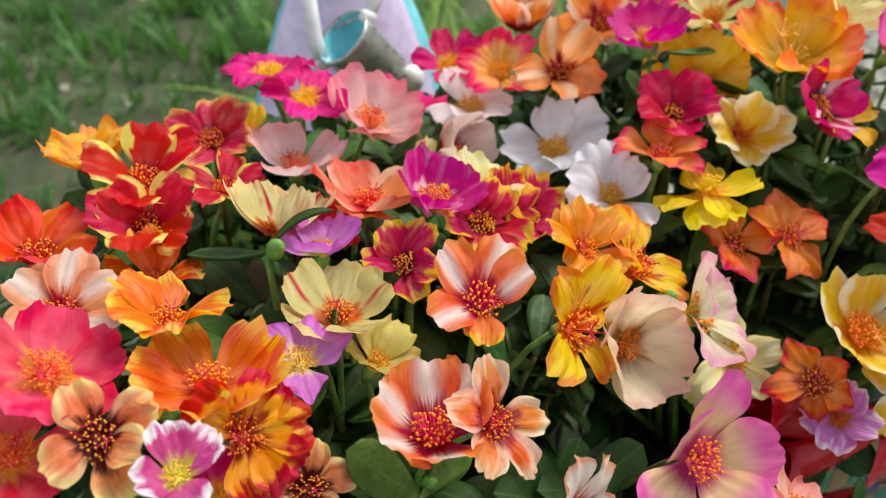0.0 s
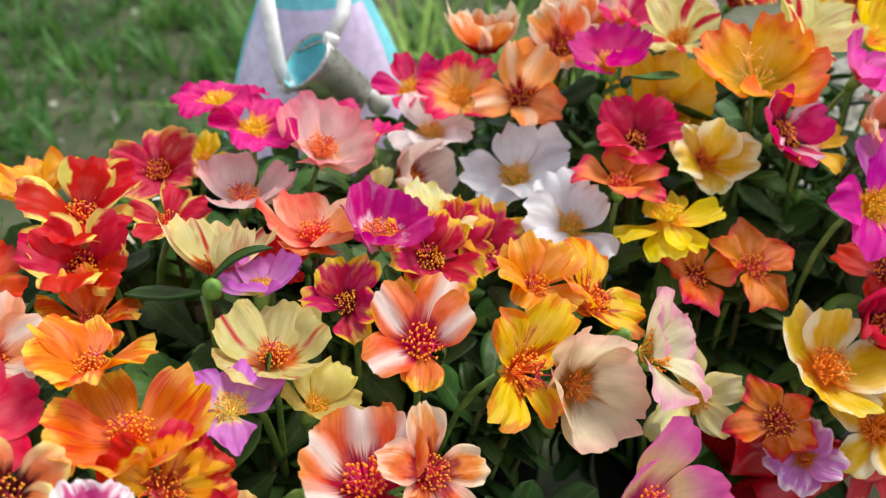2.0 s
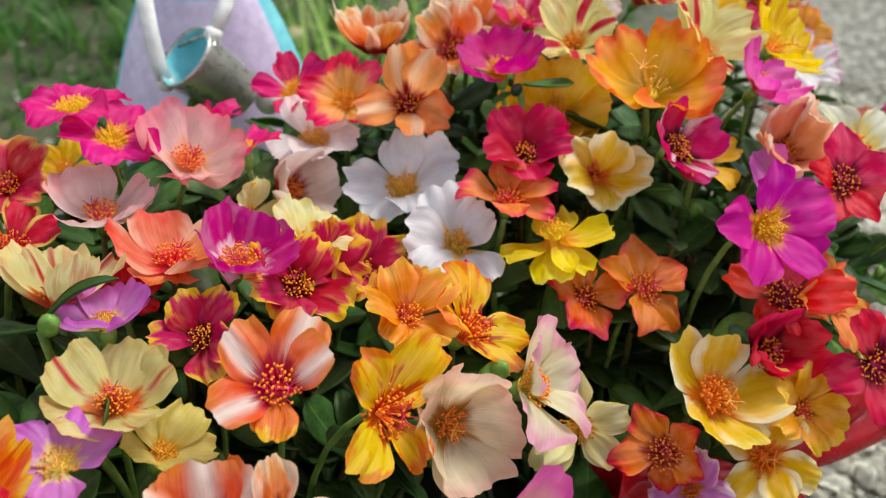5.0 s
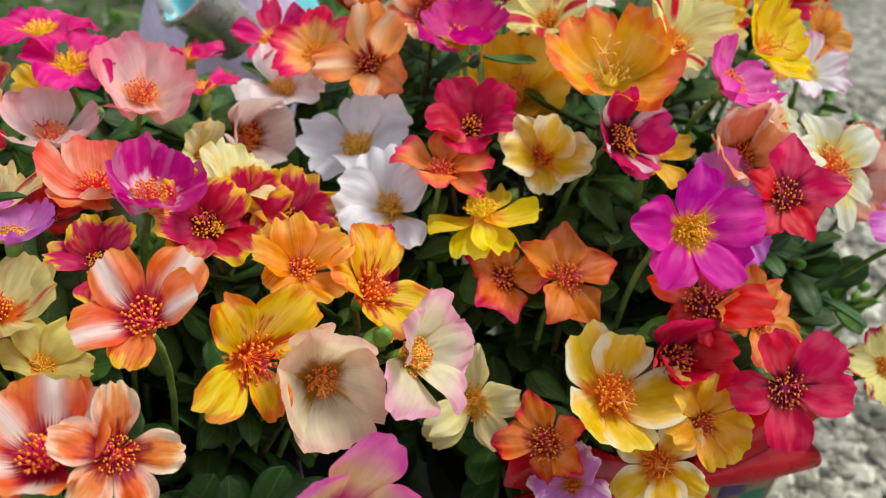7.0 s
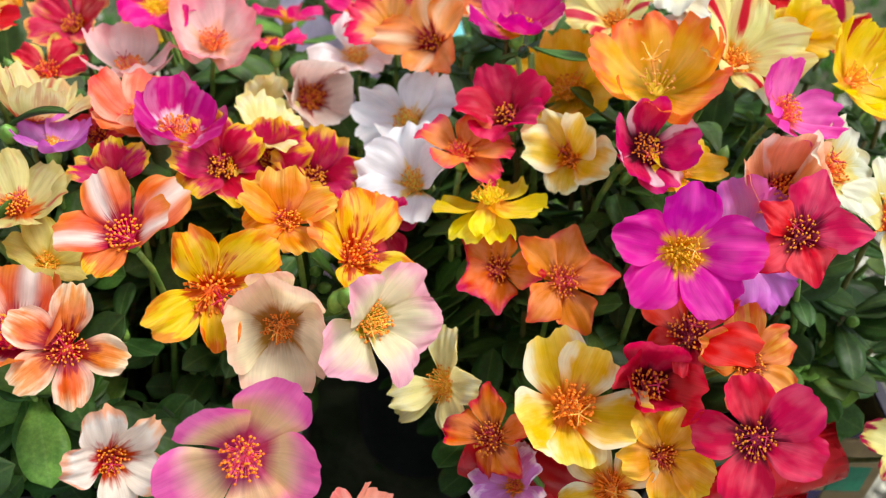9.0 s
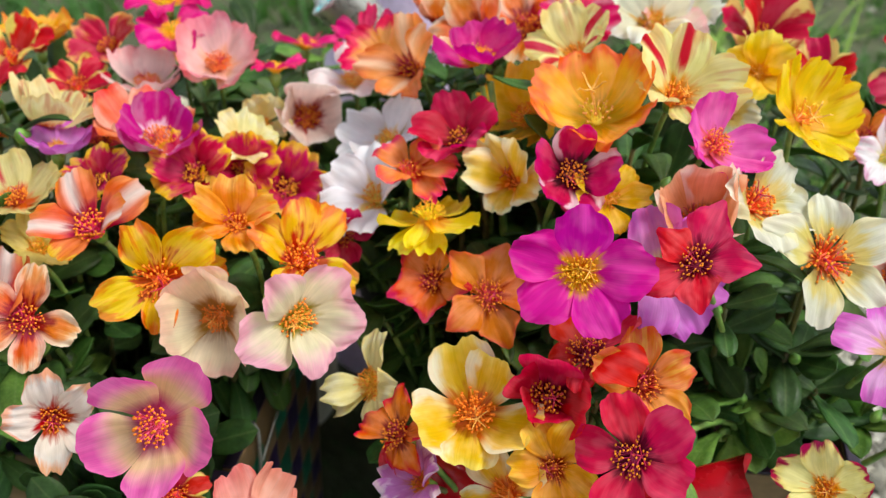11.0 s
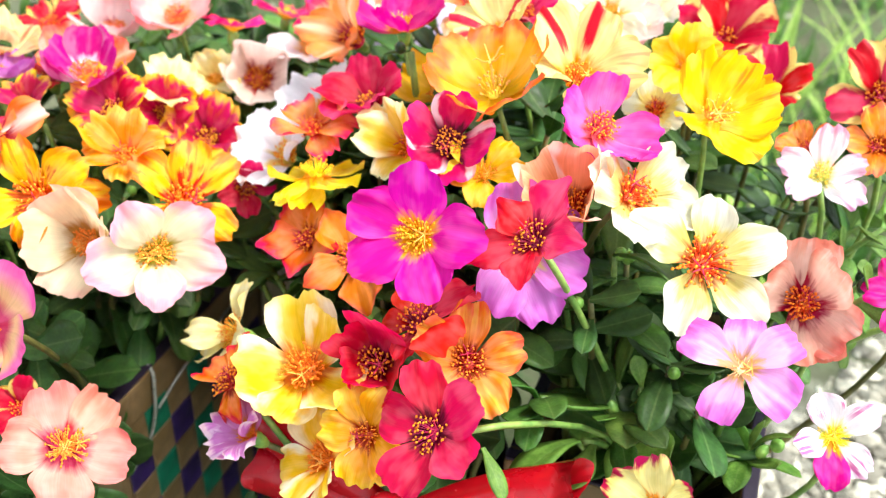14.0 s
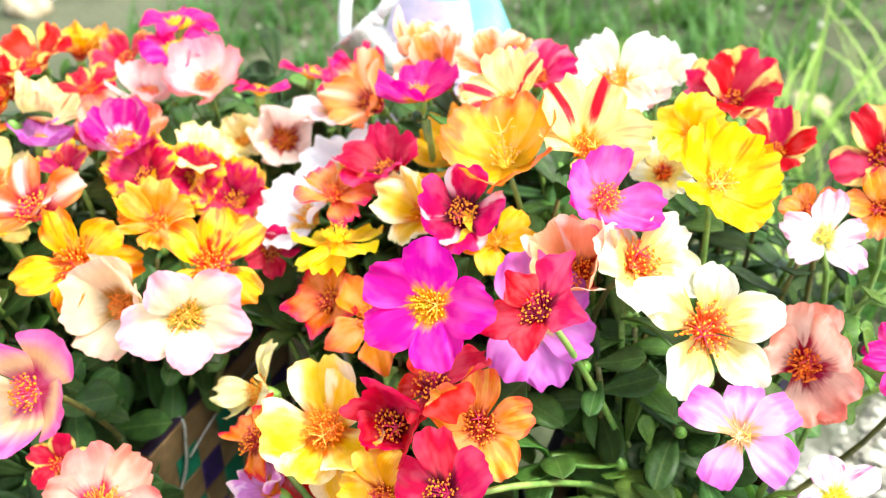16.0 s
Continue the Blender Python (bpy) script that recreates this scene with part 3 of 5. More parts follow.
def bloom(kind_name, x, y, z, azimuth, tilt, spin, size, cup, shape, foot=None, petals=None, knee=None, odd=None):
    """A flower on its stem. petals: the turn, the rise and the length in millimetres of each, where they differ; odd: a petal in the colours of another kind."""
    words, mat, anther, heart = KINDS[kind_name]
    n = len(FLOWER_HEADS)
    rng = random.Random(1000 + n)
    state = ", cupped" if cup > 34 else ", wide open" if cup < 10 else ", open"
    m = Matrix.Translation((x, y, z)) @ pose(0, 0, 0, 0, 0, azimuth) @ pose(0, 0, 0, 0, tilt, 0) @ pose(0, 0, 0, 0, 0, spin)
    head = empty("flower", m, words + state, "flower", "purslane flowers")
    length = size / 1000
    for i, (turn, rise, far) in enumerate(petals or ()):
        ob = part("petal", petal_mesh(rng, far / 1000, rise, shape, rise), KINDS[odd[1]][1] if odd and odd[0] == i else mat, head)
        ob.matrix_basis = Matrix.Translation((0, 0, 0.0003 * (i * 2 % 5))) @ pose(0, 0, 0, rng.uniform(-9, 9), 0, turn)
    for i in range(0 if petals else 5):
        ob = part("petal", petal_mesh(rng, length * rng.uniform(0.94, 1.05), cup, shape), mat, head)
        ob.matrix_basis = Matrix.Translation((0, 0, 0.0003 * (i * 2 % 5))) @ pose(0, 0, 0, rng.uniform(-16, 16) * (0.4 if cup >= 36 else 1.0), rng.uniform(-6, 6), 72 * i + rng.uniform(-9, 9))
    k = 0.93 * min(1.2, max(0.7, length / 0.0200)) * (1.15 if kind_name in ("yelor2", "yelwhite", "peachdark", "creamyel", "orwhite") else 0.75 if kind_name == "lilacpink" else 1.0)
    st = part_of("stamen_tuft", stamens(kind_name, n % 2, cup), None, head)
    st.matrix_basis = pose(0, 0, 0, 0, 0, rng.uniform(0, 360)) @ Matrix.Scale(k, 4)
    pi = new("pistil", pistil_mesh(n % 4, int(heart[2:4], 16) > 0x60))
    pi.parent = st
    pi.matrix_basis = pose(0, 0, 0, 0, 0, rng.uniform(0, 360)) @ Matrix.Scale(1.5 if kind_name in SPARSE else 0.95, 4)
    # calyx and stem, down to the soil
    inv = m.inverted()
    axis = m.to_3x3() @ Vector((0, 0, 1))
    here = Vector((x, y, z))
    bm = bmesh.new()
    tube(bm, [Vector((0, 0, -0.006)), Vector((0, 0, -0.004)), Vector((0, 0, -0.0012)), Vector((0, 0, 0.0004))], [0.0014, 0.0022, 0.0026, 0.0012], 8)
    part("calyx", bm, BUD, head)
    foot = Vector(foot) if foot else root_of(here)
    swerve = here - axis * 0.035 + Vector((rng.uniform(-0.02, 0.02), rng.uniform(-0.01, 0.02), -0.02))
    bm = bmesh.new()
    pts = [inv @ p for p in bezier(here - axis * 0.005, Vector(knee) if knee else swerve, foot, 9)]
    tube(bm, pts, [0.0010] + [0.0011] * 4 + [0.0014] * 4, 6)
    part("stem", bm, STEM if rng.random() < 0.7 or knee else STEM_RED, head)
    FLOWER_HEADS.append((here, axis))
    return head


# ---- leaves ----
def leaf_mesh(rng, kind_of="oval"):
    """A fleshy spoon-shaped leaf, 1 long, along x."""
    nu, nv = 11, 5
    bm = bmesh.new()
    w = rng.uniform(0.20, 0.29)
    arch = rng.uniform(-0.10, 0.22)
    twist = rng.uniform(-0.25, 0.25)
    sheets = []
    for side in (1, -1):
        grid = []
        for i in range(nu + 1):
            u = i / nu
            half = w * (0.22 + 0.78 * math.sin(min(1, u / 0.66) * math.pi / 2) ** 1.6) * math.sqrt(max(0.0, 1 - max(0, (u - 0.62) / 0.38) ** 2.2)) + 0.006
            row = []
            for j in range(nv):
                v = 2 * j / (nv - 1) - 1
                thick = 0.035 * (1 - v * v) * math.sqrt(max(0, 1 - u ** 6)) + 0.004
                zz = arch * u * (1 - u) * 2 - arch * 0.5 * u * u + 0.10 * half * abs(v) * 2 + (0.018 if side > 0 else 0) * abs(v) + twist * u * half * v
                row.append(bm.verts.new((u, half * v, zz + side * thick * 0.6)))
            grid.append(row)
        sheets.append(grid)
        for i in range(nu):
            for j in range(nv - 1):
                q = (grid[i][j], grid[i + 1][j], grid[i + 1][j + 1], grid[i][j + 1])
                bm.faces.new(q if side > 0 else q[::-1])
    a, b = sheets
    for i in range(nu):
        bm.faces.new((a[i][0], b[i][0], b[i + 1][0], a[i + 1][0]))
        bm.faces.new((a[i + 1][-1], b[i + 1][-1], b[i][-1], a[i][-1]))
    me = bpy.data.meshes.new("leaf")
    bm.to_mesh(me)
    bm.free()
    for f in me.polygons:
        f.use_smooth = True
    return me


LEAF_MESHES = []
for _k in range(3):
    for _v in range(6):
        _me = leaf_mesh(random.Random(50 + _v))
        _me.materials.append(LEAVES[_k])
        LEAF_MESHES.append(_me)
_bm = bmesh.new()
blob(_bm, (0, 0, 0), (0.0021, 0.0021, 0.0030), 0, 2)
for _v in _bm.verts:
    if _v.co.z > 0.002:
        _v.co.z += (_v.co.z - 0.002) * 0.9
        _v.co.xy *= 0.75
BUD_MESH = bpy.data.meshes.new("bud")
_bm.to_mesh(BUD_MESH)
_bm.free()
BUD_MESH.materials.append(BUD)
for _f in BUD_MESH.polygons:
    _f.use_smooth = True


POD_MESH = BUD_MESH.copy()
POD_MESH.name = "seed_pod"
POD_MESH.materials.clear()
POD_MESH.materials.append(DARK_BUD)


def sprig(rng, root, tip, tone, count, size, buds=0, pods=0, words="fleshy green purslane sprig with oval leaves"):
    """A stem from the soil to its tip, with leaves round its upper part."""
    ob = empty("leafy_sprig", Matrix.Translation(root), words, "foliage", "purslane foliage")
    rel = tip - root
    bend = Vector((rel.x * 0.25, rel.y * 0.25, rel.z * 0.62))
    pts = bezier(Vector((0, 0, 0)), bend, rel, 8)
    bm = bmesh.new()
    tube(bm, pts, [0.0017, 0.0016, 0.0015, 0.0014, 0.0013, 0.0012, 0.0011, 0.0009], 6)
    stalk = part("stem", bm, STEM if tone else STEM_RED, ob)
    end_way = (pts[-1] - pts[-3]).normalized()
    turn0 = end_way.to_track_quat("Z", "Y").to_matrix().to_4x4()
    for i in range(count):
        s = 1 - (i / count) ** 1.25 * 0.55
        k = s * 7
        a = int(min(k, 6.999))
        p = pts[a].lerp(pts[a + 1], k - a)
        lift = rng.uniform(5, 40) if i < 4 else rng.uniform(-15, 30)
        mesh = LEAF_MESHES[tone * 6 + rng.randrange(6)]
        lf = new("leaf", mesh)
        lf.parent = ob
        lf.matrix_basis = Matrix.Translation(p) @ turn0 @ pose(0, 0, 0, 0, 0, i * 137.5 + rng.uniform(-25, 25)) @ pose(0, 0, 0, rng.uniform(-25, 25), -lift, 0) @ Matrix.Scale(size * rng.uniform(0.7, 1.2), 4)
    for i in range(buds):
        b = new("bud", BUD_MESH)
        b.parent = stalk
        b.matrix_basis = Matrix.Translation(rel + turn0.to_3x3() @ Vector((rng.uniform(-0.004, 0.004), rng.uniform(-0.004, 0.004), 0.001 + 0.002 * i))) @ turn0 @ pose(0, 0, 0, rng.uniform(-30, 30), rng.uniform(-30, 30), 0)
    for i in range(pods):
        p = new("seed_pod", POD_MESH)
        p.parent = stalk
        p.matrix_basis = Matrix.Translation(rel + turn0.to_3x3() @ Vector((0.007 * math.cos(i * 2.4), 0.007 * math.sin(i * 2.4), 0.002 - 0.004 * i))) @ turn0 @ pose(0, 0, 0, rng.uniform(-40, 40), rng.uniform(-40, 40), 0) @ Matrix.Scale(0.9, 4)
    return ob


# ---- ground ----
def ground_height(x, y):
    return 0.008 * noise.noise((x * 3, y * 3, 1.0)) + 0.004 * noise.noise((x * 11, y * 11, 4.0))


_bm = bmesh.new()
_xs = [-60, -12, -4, -2] + [-1.5 + 0.05 * i for i in range(61)] + [2, 4, 12, 60]
_ys = [-60, -12, -4, -1.2] + [-0.6 + 0.05 * i for i in range(61)] + [3, 5, 12, 60]
_grid = [[_bm.verts.new((x, y, GROUND + (ground_height(x, y) if abs(x) < 1.6 and -0.7 < y < 2.5 else 0))) for x in _xs] for y in _ys]
for _a, _b in zip(_grid, _grid[1:]):
    for _i in range(len(_xs) - 1):
        _bm.faces.new((_a[_i], _a[_i + 1], _b[_i + 1], _b[_i]))
tagged(part("ground", _bm, GROUND_MAT, None), "bare grey-brown earth with patches of moss", "ground", kind="structure")


def stone_material():
    g = Graph("gravel_stone")
    isl = g.node("NewGeometry", 8)
    pos = g.node("TexCoord", 3)
    col = g.ramp(isl, [(0.0, hexcol("5A564C")), (0.3, hexcol("868072")), (0.75, hexcol("A8A292")), (1.0, hexcol("D0CAB8"))])
    col = g.mix(g.step(g.noise(220.0, pos), 0.4, 0.7, 0.0, 0.5), col, hexcol("7A766C"))
    g.colour(col)
    g.shine(0.85, 0.3)
    g.bump(g.noise(500.0, pos), 0.4, 0.001)
    return g.mat


def stones(rng, spots, material, name, label):
    bm = bmesh.new()
    base = bmesh.new()
    bmesh.ops.create_icosphere(base, subdivisions=1, radius=1.0)
    unit = [v.co.copy() for v in base.verts]
    faces = [[v.index for v in f.verts] for f in base.faces]
    base.free()
    verts, polys = [], []
    for x, y, r in spots:
        turn = Euler((rng.uniform(0, 6), rng.uniform(0, 6), rng.uniform(0, 6))).to_matrix()
        sx, sy, sz = r * rng.uniform(0.8, 1.3), r * rng.uniform(0.7, 1.1), r * rng.uniform(0.45, 0.8)
        seed = rng.uniform(0, 50)
        at = len(verts)
        flat = Euler((rng.uniform(-0.3, 0.3), rng.uniform(-0.3, 0.3), rng.uniform(0, 6))).to_matrix()
        for c in unit:
            k = 1 + 0.5 * noise.noise(c * 1.3 + Vector((seed, 0, 0)))
            q = flat @ Vector((c.x * sx * k, c.y * sy * k, c.z * sz * k))
            verts.append((x + q.x, y + q.y, GROUND + ground_height(x, y) + sz * 0.35 + q.z))
        polys += [[at + i for i in f] for f in faces]
    me = bpy.data.meshes.new(name)
    me.from_pydata(verts, [], polys)
    bm.free()
    ob = part_of(name, me, material, None, "", False)
    return tagged(ob, label, name, kind="stuff")


_rng = random.Random(5)
_spots = []
for _i in range(27000):
    _x, _y = _rng.uniform(0.14, 0.75), _rng.uniform(0.15, 0.95)
    _edge = 0.17 + 0.10 * noise.noise((_y * 4, 0.0, 3.0)) + 0.05 * (_y - 0.3)
    if _x > _edge:
        _spots.append((_x, _y, _rng.choice((0.0014, 0.0014, 0.0018, 0.0018, 0.0022, 0.0022, 0.0028, 0.0034, 0.0044, 0.006, 0.008))))
STONE = stone_material()
stones(_rng, _spots, STONE, "gravel", "pale grey gravel and crushed stone on the earth")
_spots = [(_rng.uniform(-1.2, 0.3), _rng.uniform(0.45, 1.7), _rng.uniform(0.002, 0.007)) for _i in range(260)]
stones(_rng, _spots, STONE, "pebbles", "small scattered pebbles on bare earth")


def grass(rng, spots, material, name, label):
    """Tufts of bent blades: each blade a folded, tapering strip."""
    verts, polys = [], []
    for x, y, blades, tall in spots:
        for _ in range(blades):
            a = rng.uniform(0, 6.283)
            fx, fy = x + rng.gauss(0, 0.012), y + rng.gauss(0, 0.012)
            h, w = tall * rng.uniform(0.5, 1.1), rng.uniform(0.0012, 0.0032)
            lean, droop = rng.uniform(0.1, 0.5), rng.uniform(0.1, 0.9)
            at = len(verts)
            z0 = GROUND + ground_height(fx, fy) - 0.003
            for i in range(6):
                s = i / 5
                out = h * (lean * s + droop * s * s * 0.6)
                up = h * (s - 0.45 * droop * s * s)
                half = w * (1 - s ** 2.2) + 0.0002
                cx, cy = fx + math.cos(a) * out, fy + math.sin(a) * out
                for k, lift in ((-1, 0), (0, -0.35), (1, 0)):
                    verts.append((cx - math.sin(a) * half * k, cy + math.cos(a) * half * k, z0 + up + lift * half))
            for i in range(5):
                for j in range(2):
                    p = at + i * 3 + j
                    polys.append((p, p + 1, p + 4, p + 3))
    me = bpy.data.meshes.new(name)
    me.from_pydata(verts, [], polys)
    return tagged(part_of(name, me, material, None), label, "grass", kind="stuff")


_rng = random.Random(8)
_spots = []
for _i in range(1900):
    _x, _y = _rng.uniform(-1.5, 0.35), _rng.uniform(0.55, 2.2)
    if noise.noise((_x * 2.2, _y * 2.2, 9.0)) > -0.22 + 0.2 * (_y < 0.8):
        _spots.append((_x, _y, _rng.randrange(5, 13), _rng.choice((0.015, 0.02, 0.03, 0.035, 0.05, 0.07))))
grass(_rng, _spots, GRASS[0], "grass", "thin green grass and weeds growing on bare earth")
_spots = [(_rng.uniform(-0.15, 0.14), _rng.uniform(0.62, 0.95), _rng.randrange(4, 9), _rng.uniform(0.10, 0.19)) for _i in range(16)]
_spots += [(_rng.uniform(-0.02, 0.06), _rng.uniform(0.9, 1.1), 6, 0.2) for _i in range(4)]
grass(_rng, _spots, GRASS[1], "tall_grass", "tall sunlit yellow-green grass tufts behind the flowers")
# fresher, taller clumps on the far side, and flat pale stones among them
_spots = []
for _i in range(520):
    _x, _y = _rng.uniform(-0.75, 0.15), _rng.uniform(0.98, 2.0)
    if noise.noise((_x * 3.1, _y * 3.1, 2.0)) > -0.08:
        _spots.append((_x, _y, _rng.randrange(4, 9), _rng.choice((0.03, 0.04, 0.06, 0.08, 0.11))))
grass(_rng, _spots, GRASS[2], "meadow_grass", "fresh green grass clumps on the ground beyond the flowers")


def flat_stone(x, y, wide, deep, tall, turn, label):
    bm = bmesh.new()
    bmesh.ops.create_icosphere(bm, subdivisions=3, radius=1.0)
    for v in bm.verts:
        n = noise.noise(v.co * 1.4 + Vector((x * 9, y * 9, 0)))
        v.co = Vector((v.co.x * wide * (1 + 0.3 * n), v.co.y * deep * (1 + 0.3 * n), max(-0.4, min(0.75, v.co.z + 0.2 * n)) * tall))
    ob = part("stone", bm, SANDSTONE, None)
    ob.matrix_world = pose(x, y, GROUND + ground_height(x, y) + 0.3 * tall, 0, 0, turn)
    return tagged(ob, label, "stone")


SANDSTONE = grained("sandstone", "A08E70", "C4B294", 60.0, 0.9, 0.3, 0.4, 0.002)
flat_stone(-0.085, 1.055, 0.026, 0.020, 0.016, 20, "flat sandy-beige stone lying in the grass")
flat_stone(-0.160, 1.010, 0.022, 0.015, 0.010, 40, "small sandy-beige stone behind the flowers")
flat_stone(-1.040, 0.560, 0.042, 0.030, 0.026, 10, "tan stone standing out of mossy earth")


# ---- woven baskets ----
def box_part(name, size, at, material, parent, label="", bevel=0.0015):
    bm = bmesh.new()
    bmesh.ops.create_cube(bm, size=1.0, matrix=Matrix.Translation(at) @ Matrix.Diagonal((*size, 1)))
    bmesh.ops.bevel(bm, geom=bm.edges[:], offset=bevel, segments=2, affect="EDGES", profile=0.6)
    return part(name, bm, material, parent, label, smooth=False)


def weave_mesh(w, h, material):
    """One visible crossing of a flat splint: a pillowed rectangle."""
    bm = bmesh.new()
    low = [bm.verts.new((sx * w * 0.497, sy * h * 0.497, 0)) for sx, sy in ((-1, -1), (1, -1), (1, 1), (-1, 1))]
    mid = [bm.verts.new((sx * w * 0.47, sy * h * 0.475, 0.0006)) for sx, sy in ((-1, -1), (1, -1), (1, 1), (-1, 1))]
    top = [bm.verts.new((sx * w * 0.24, sy * h * 0.26, 0.0010)) for sx, sy in ((-1, -1), (1, -1), (1, 1), (-1, 1))]
    bm.faces.new(top)
    for a, b in ((low, mid), (mid, top)):
        for i in range(4):
            bm.faces.new((a[i], a[(i + 1) % 4], b[(i + 1) % 4], b[i]))
    me = bpy.data.meshes.new("weave_piece")
    bm.to_mesh(me)
    bm.free()
    me.materials.append(material)
    return me


DW, DH = 0.0150, 0.0182
WEAVE = [weave_mesh(DW, DH, m) for m in (TAN, GREEN, PURPLE)]


TALL = 0.239 - GROUND
TAPER = 0.92


def narrowed(bm_or_me_verts):
    for v in bm_or_me_verts:
        k = TAPER + (1 - TAPER) * v.co.z / TALL
        v.co.x *= k
        v.co.y *= k


def basket(m, sx, sy, label, woven):
    """Four woven walls that narrow downwards, a rim band and a base; the origin is the middle of the base."""
    tall = TALL
    ob = empty("woven_basket", m, label, "basket", "woven baskets")
    t = 0.005
    made = []
    for size, at in (((sx, t, tall - 0.02), (0, -sy / 2 + t / 2, tall / 2 - 0.006)), ((sx, t, tall - 0.02), (0, sy / 2 - t / 2, tall / 2 - 0.006)),
                     ((t, sy - 2 * t - 0.001, tall - 0.02), (-sx / 2 + t / 2, 0, tall / 2 - 0.006)), ((t, sy - 2 * t - 0.001, tall - 0.02), (sx / 2 - t / 2, 0, tall / 2 - 0.006))):
        made.append(box_part("wall", size, at, TAN, ob))
    for size, at in (((sx + 0.003, 0.006, 0.018), (0, -sy / 2 + 0.0016, tall - 0.009)), ((sx + 0.003, 0.006, 0.018), (0, sy / 2 - 0.0016, tall - 0.009)),
                     ((0.006, sy - 0.011, 0.018), (-sx / 2 + 0.0016, 0, tall - 0.009)), ((0.006, sy - 0.011, 0.018), (sx / 2 - 0.0016, 0, tall - 0.009))):
        made.append(box_part("rim", size, at, TAN, ob, "tan bamboo rim band"))
        rim = made[-1]
        made.append(box_part("edging", (size[0] - 0.001, size[1] - 0.001, 0.0014), (at[0], at[1], tall + 0.0006), EDGING, rim, "dark purple edging along the rim", 0.0005))
    made.append(box_part("base", (sx - 0.012, sy - 0.012, 0.006), (0, 0, 0.008), TAN, ob))
    for o in made:
        narrowed(o.data.vertices)
    for wall in woven:
        across = sx if wall == "front" else sy
        depth = sy if wall == "front" else sx
        lean = math.degrees(math.atan((1 - TAPER) * depth / 2 / tall))
        for r in range(int((tall - 0.022) / DH)):
            up = tall - 0.0165 - DH * 0.5 - r * DH
            n = int(across / DW / 2)
            k = TAPER + (1 - TAPER) * up / tall
            for c in range(-n, n + 1):
                along = c * DW
                if abs(along) > across / 2 - DW * 0.5 - 0.001:
                    continue
                tint = 0 if (c + r) % 2 else 1 + r % 2
                q = new("weave_piece", WEAVE[tint])
                q.parent = made[0 if wall == "front" else 3]
                if wall == "front":
                    q.matrix_basis = Matrix.Translation((along * k, -depth / 2 * k - 0.0003, up)) @ pose(0, 0, 0, 90 + lean, 0, 0) @ Matrix.Scale(k, 4)
                else:
                    q.matrix_basis = Matrix.Translation((depth / 2 * k + 0.0003, along * k, up)) @ pose(0, 0, 0, 0, 0, 90) @ pose(0, 0, 0, 90 + lean, 0, 0) @ Matrix.Scale(k, 4)
    return ob


def soil(m, sx, sy, low):
    """A tapered block of soil, square for a basket."""
    bm = bmesh.new()
    n = 14
    grid = [[bm.verts.new((-sx / 2 + sx * i / n, -sy / 2 + sy * j / n, SOIL + 0.006 * noise.noise((i * 0.9, j * 0.9, sx * 50)))) for i in range(n + 1)] for j in range(n + 1)]
    for a, b in zip(grid, grid[1:]):
        for i in range(n):
            bm.faces.new((a[i], a[i + 1], b[i + 1], b[i]))
    ex = bmesh.ops.extrude_face_region(bm, geom=bm.faces[:])
    for v in ex["geom"]:
        if isinstance(v, bmesh.types.BMVert):
            v.co = (v.co.x * low, v.co.y * low, GROUND + 0.0155)
    bmesh.ops.recalc_face_normals(bm, faces=bm.faces[:])
    ob = tagged(part("potting_soil", bm, SOIL_MAT, None), "dark damp potting soil filling a woven basket", "soil")
    ob.matrix_world = Matrix.Translation((m.translation.x, m.translation.y, 0)) @ Matrix.Rotation(m.to_euler().z, 4, "Z")
    return ob


def pot(x, y, r, tall=0.155, skin=BLACK, words="round black plastic nursery pot full of soil", name="nursery_pot"):
    """A round pot with a rolled lip, full of soil."""
    ob = empty(name, Matrix.Translation((x, y, GROUND + ground_height(x, y) - 0.002)), words, "pot", "plant pots")
    k0 = tall / 0.155
    prof = [(0.0005, 0.002), (0.80, 0.0), (0.82, 0.004), (0.97, 0.132), (1.03, 0.134), (1.05, 0.139), (1.04, 0.152), (1.0, 0.155), (0.96, 0.153), (0.94, 0.136), (0.93, 0.12)]
    bm = bmesh.new()
    rings = [[bm.verts.new((math.cos(a) * r * k, math.sin(a) * r * k, z * k0)) for a in (2 * math.pi * i / 36 for i in range(36))] for k, z in prof]
    for a, b in zip(rings, rings[1:]):
        for i in range(36):
            bm.faces.new((a[i], a[(i + 1) % 36], b[(i + 1) % 36], b[i]))
    part("pot_wall", bm, skin, ob)
    bm = bmesh.new()
    hub = bm.verts.new((0, 0, 0.146 * k0))
    ring0 = None
    for k in (0.3, 0.6, 0.925):
        ring = [bm.verts.new((math.cos(a) * r * k, math.sin(a) * r * k, 0.143 * k0 + 0.004 * noise.noise((a * 3, k * 7, x * 30)))) for a in (2 * math.pi * i / 36 for i in range(36))]
        for i in range(36):
            if ring0:
                bm.faces.new((ring0[i], ring[i], ring[(i + 1) % 36], ring0[(i + 1) % 36]))
            else:
                bm.faces.new((hub, ring[i], ring[(i + 1) % 36]))
        ring0 = ring
    part("soil", bm, SOIL_MAT, ob, "dark damp potting soil")
    return ob


# the near right corner, the turn about the vertical, and the sides
TURN_A = 24.4


def basket_pose(x0, y0, turn, sx, sy):
    c, s = math.cos(radians(turn)), math.sin(radians(turn))
    x, y = -sx / 2, sy / 2
    return Matrix.Translation((x0 + c * x - s * y, y0 + s * x + c * y, GROUND + 0.002)) @ pose(0, 0, 0, 0, 0, turn)


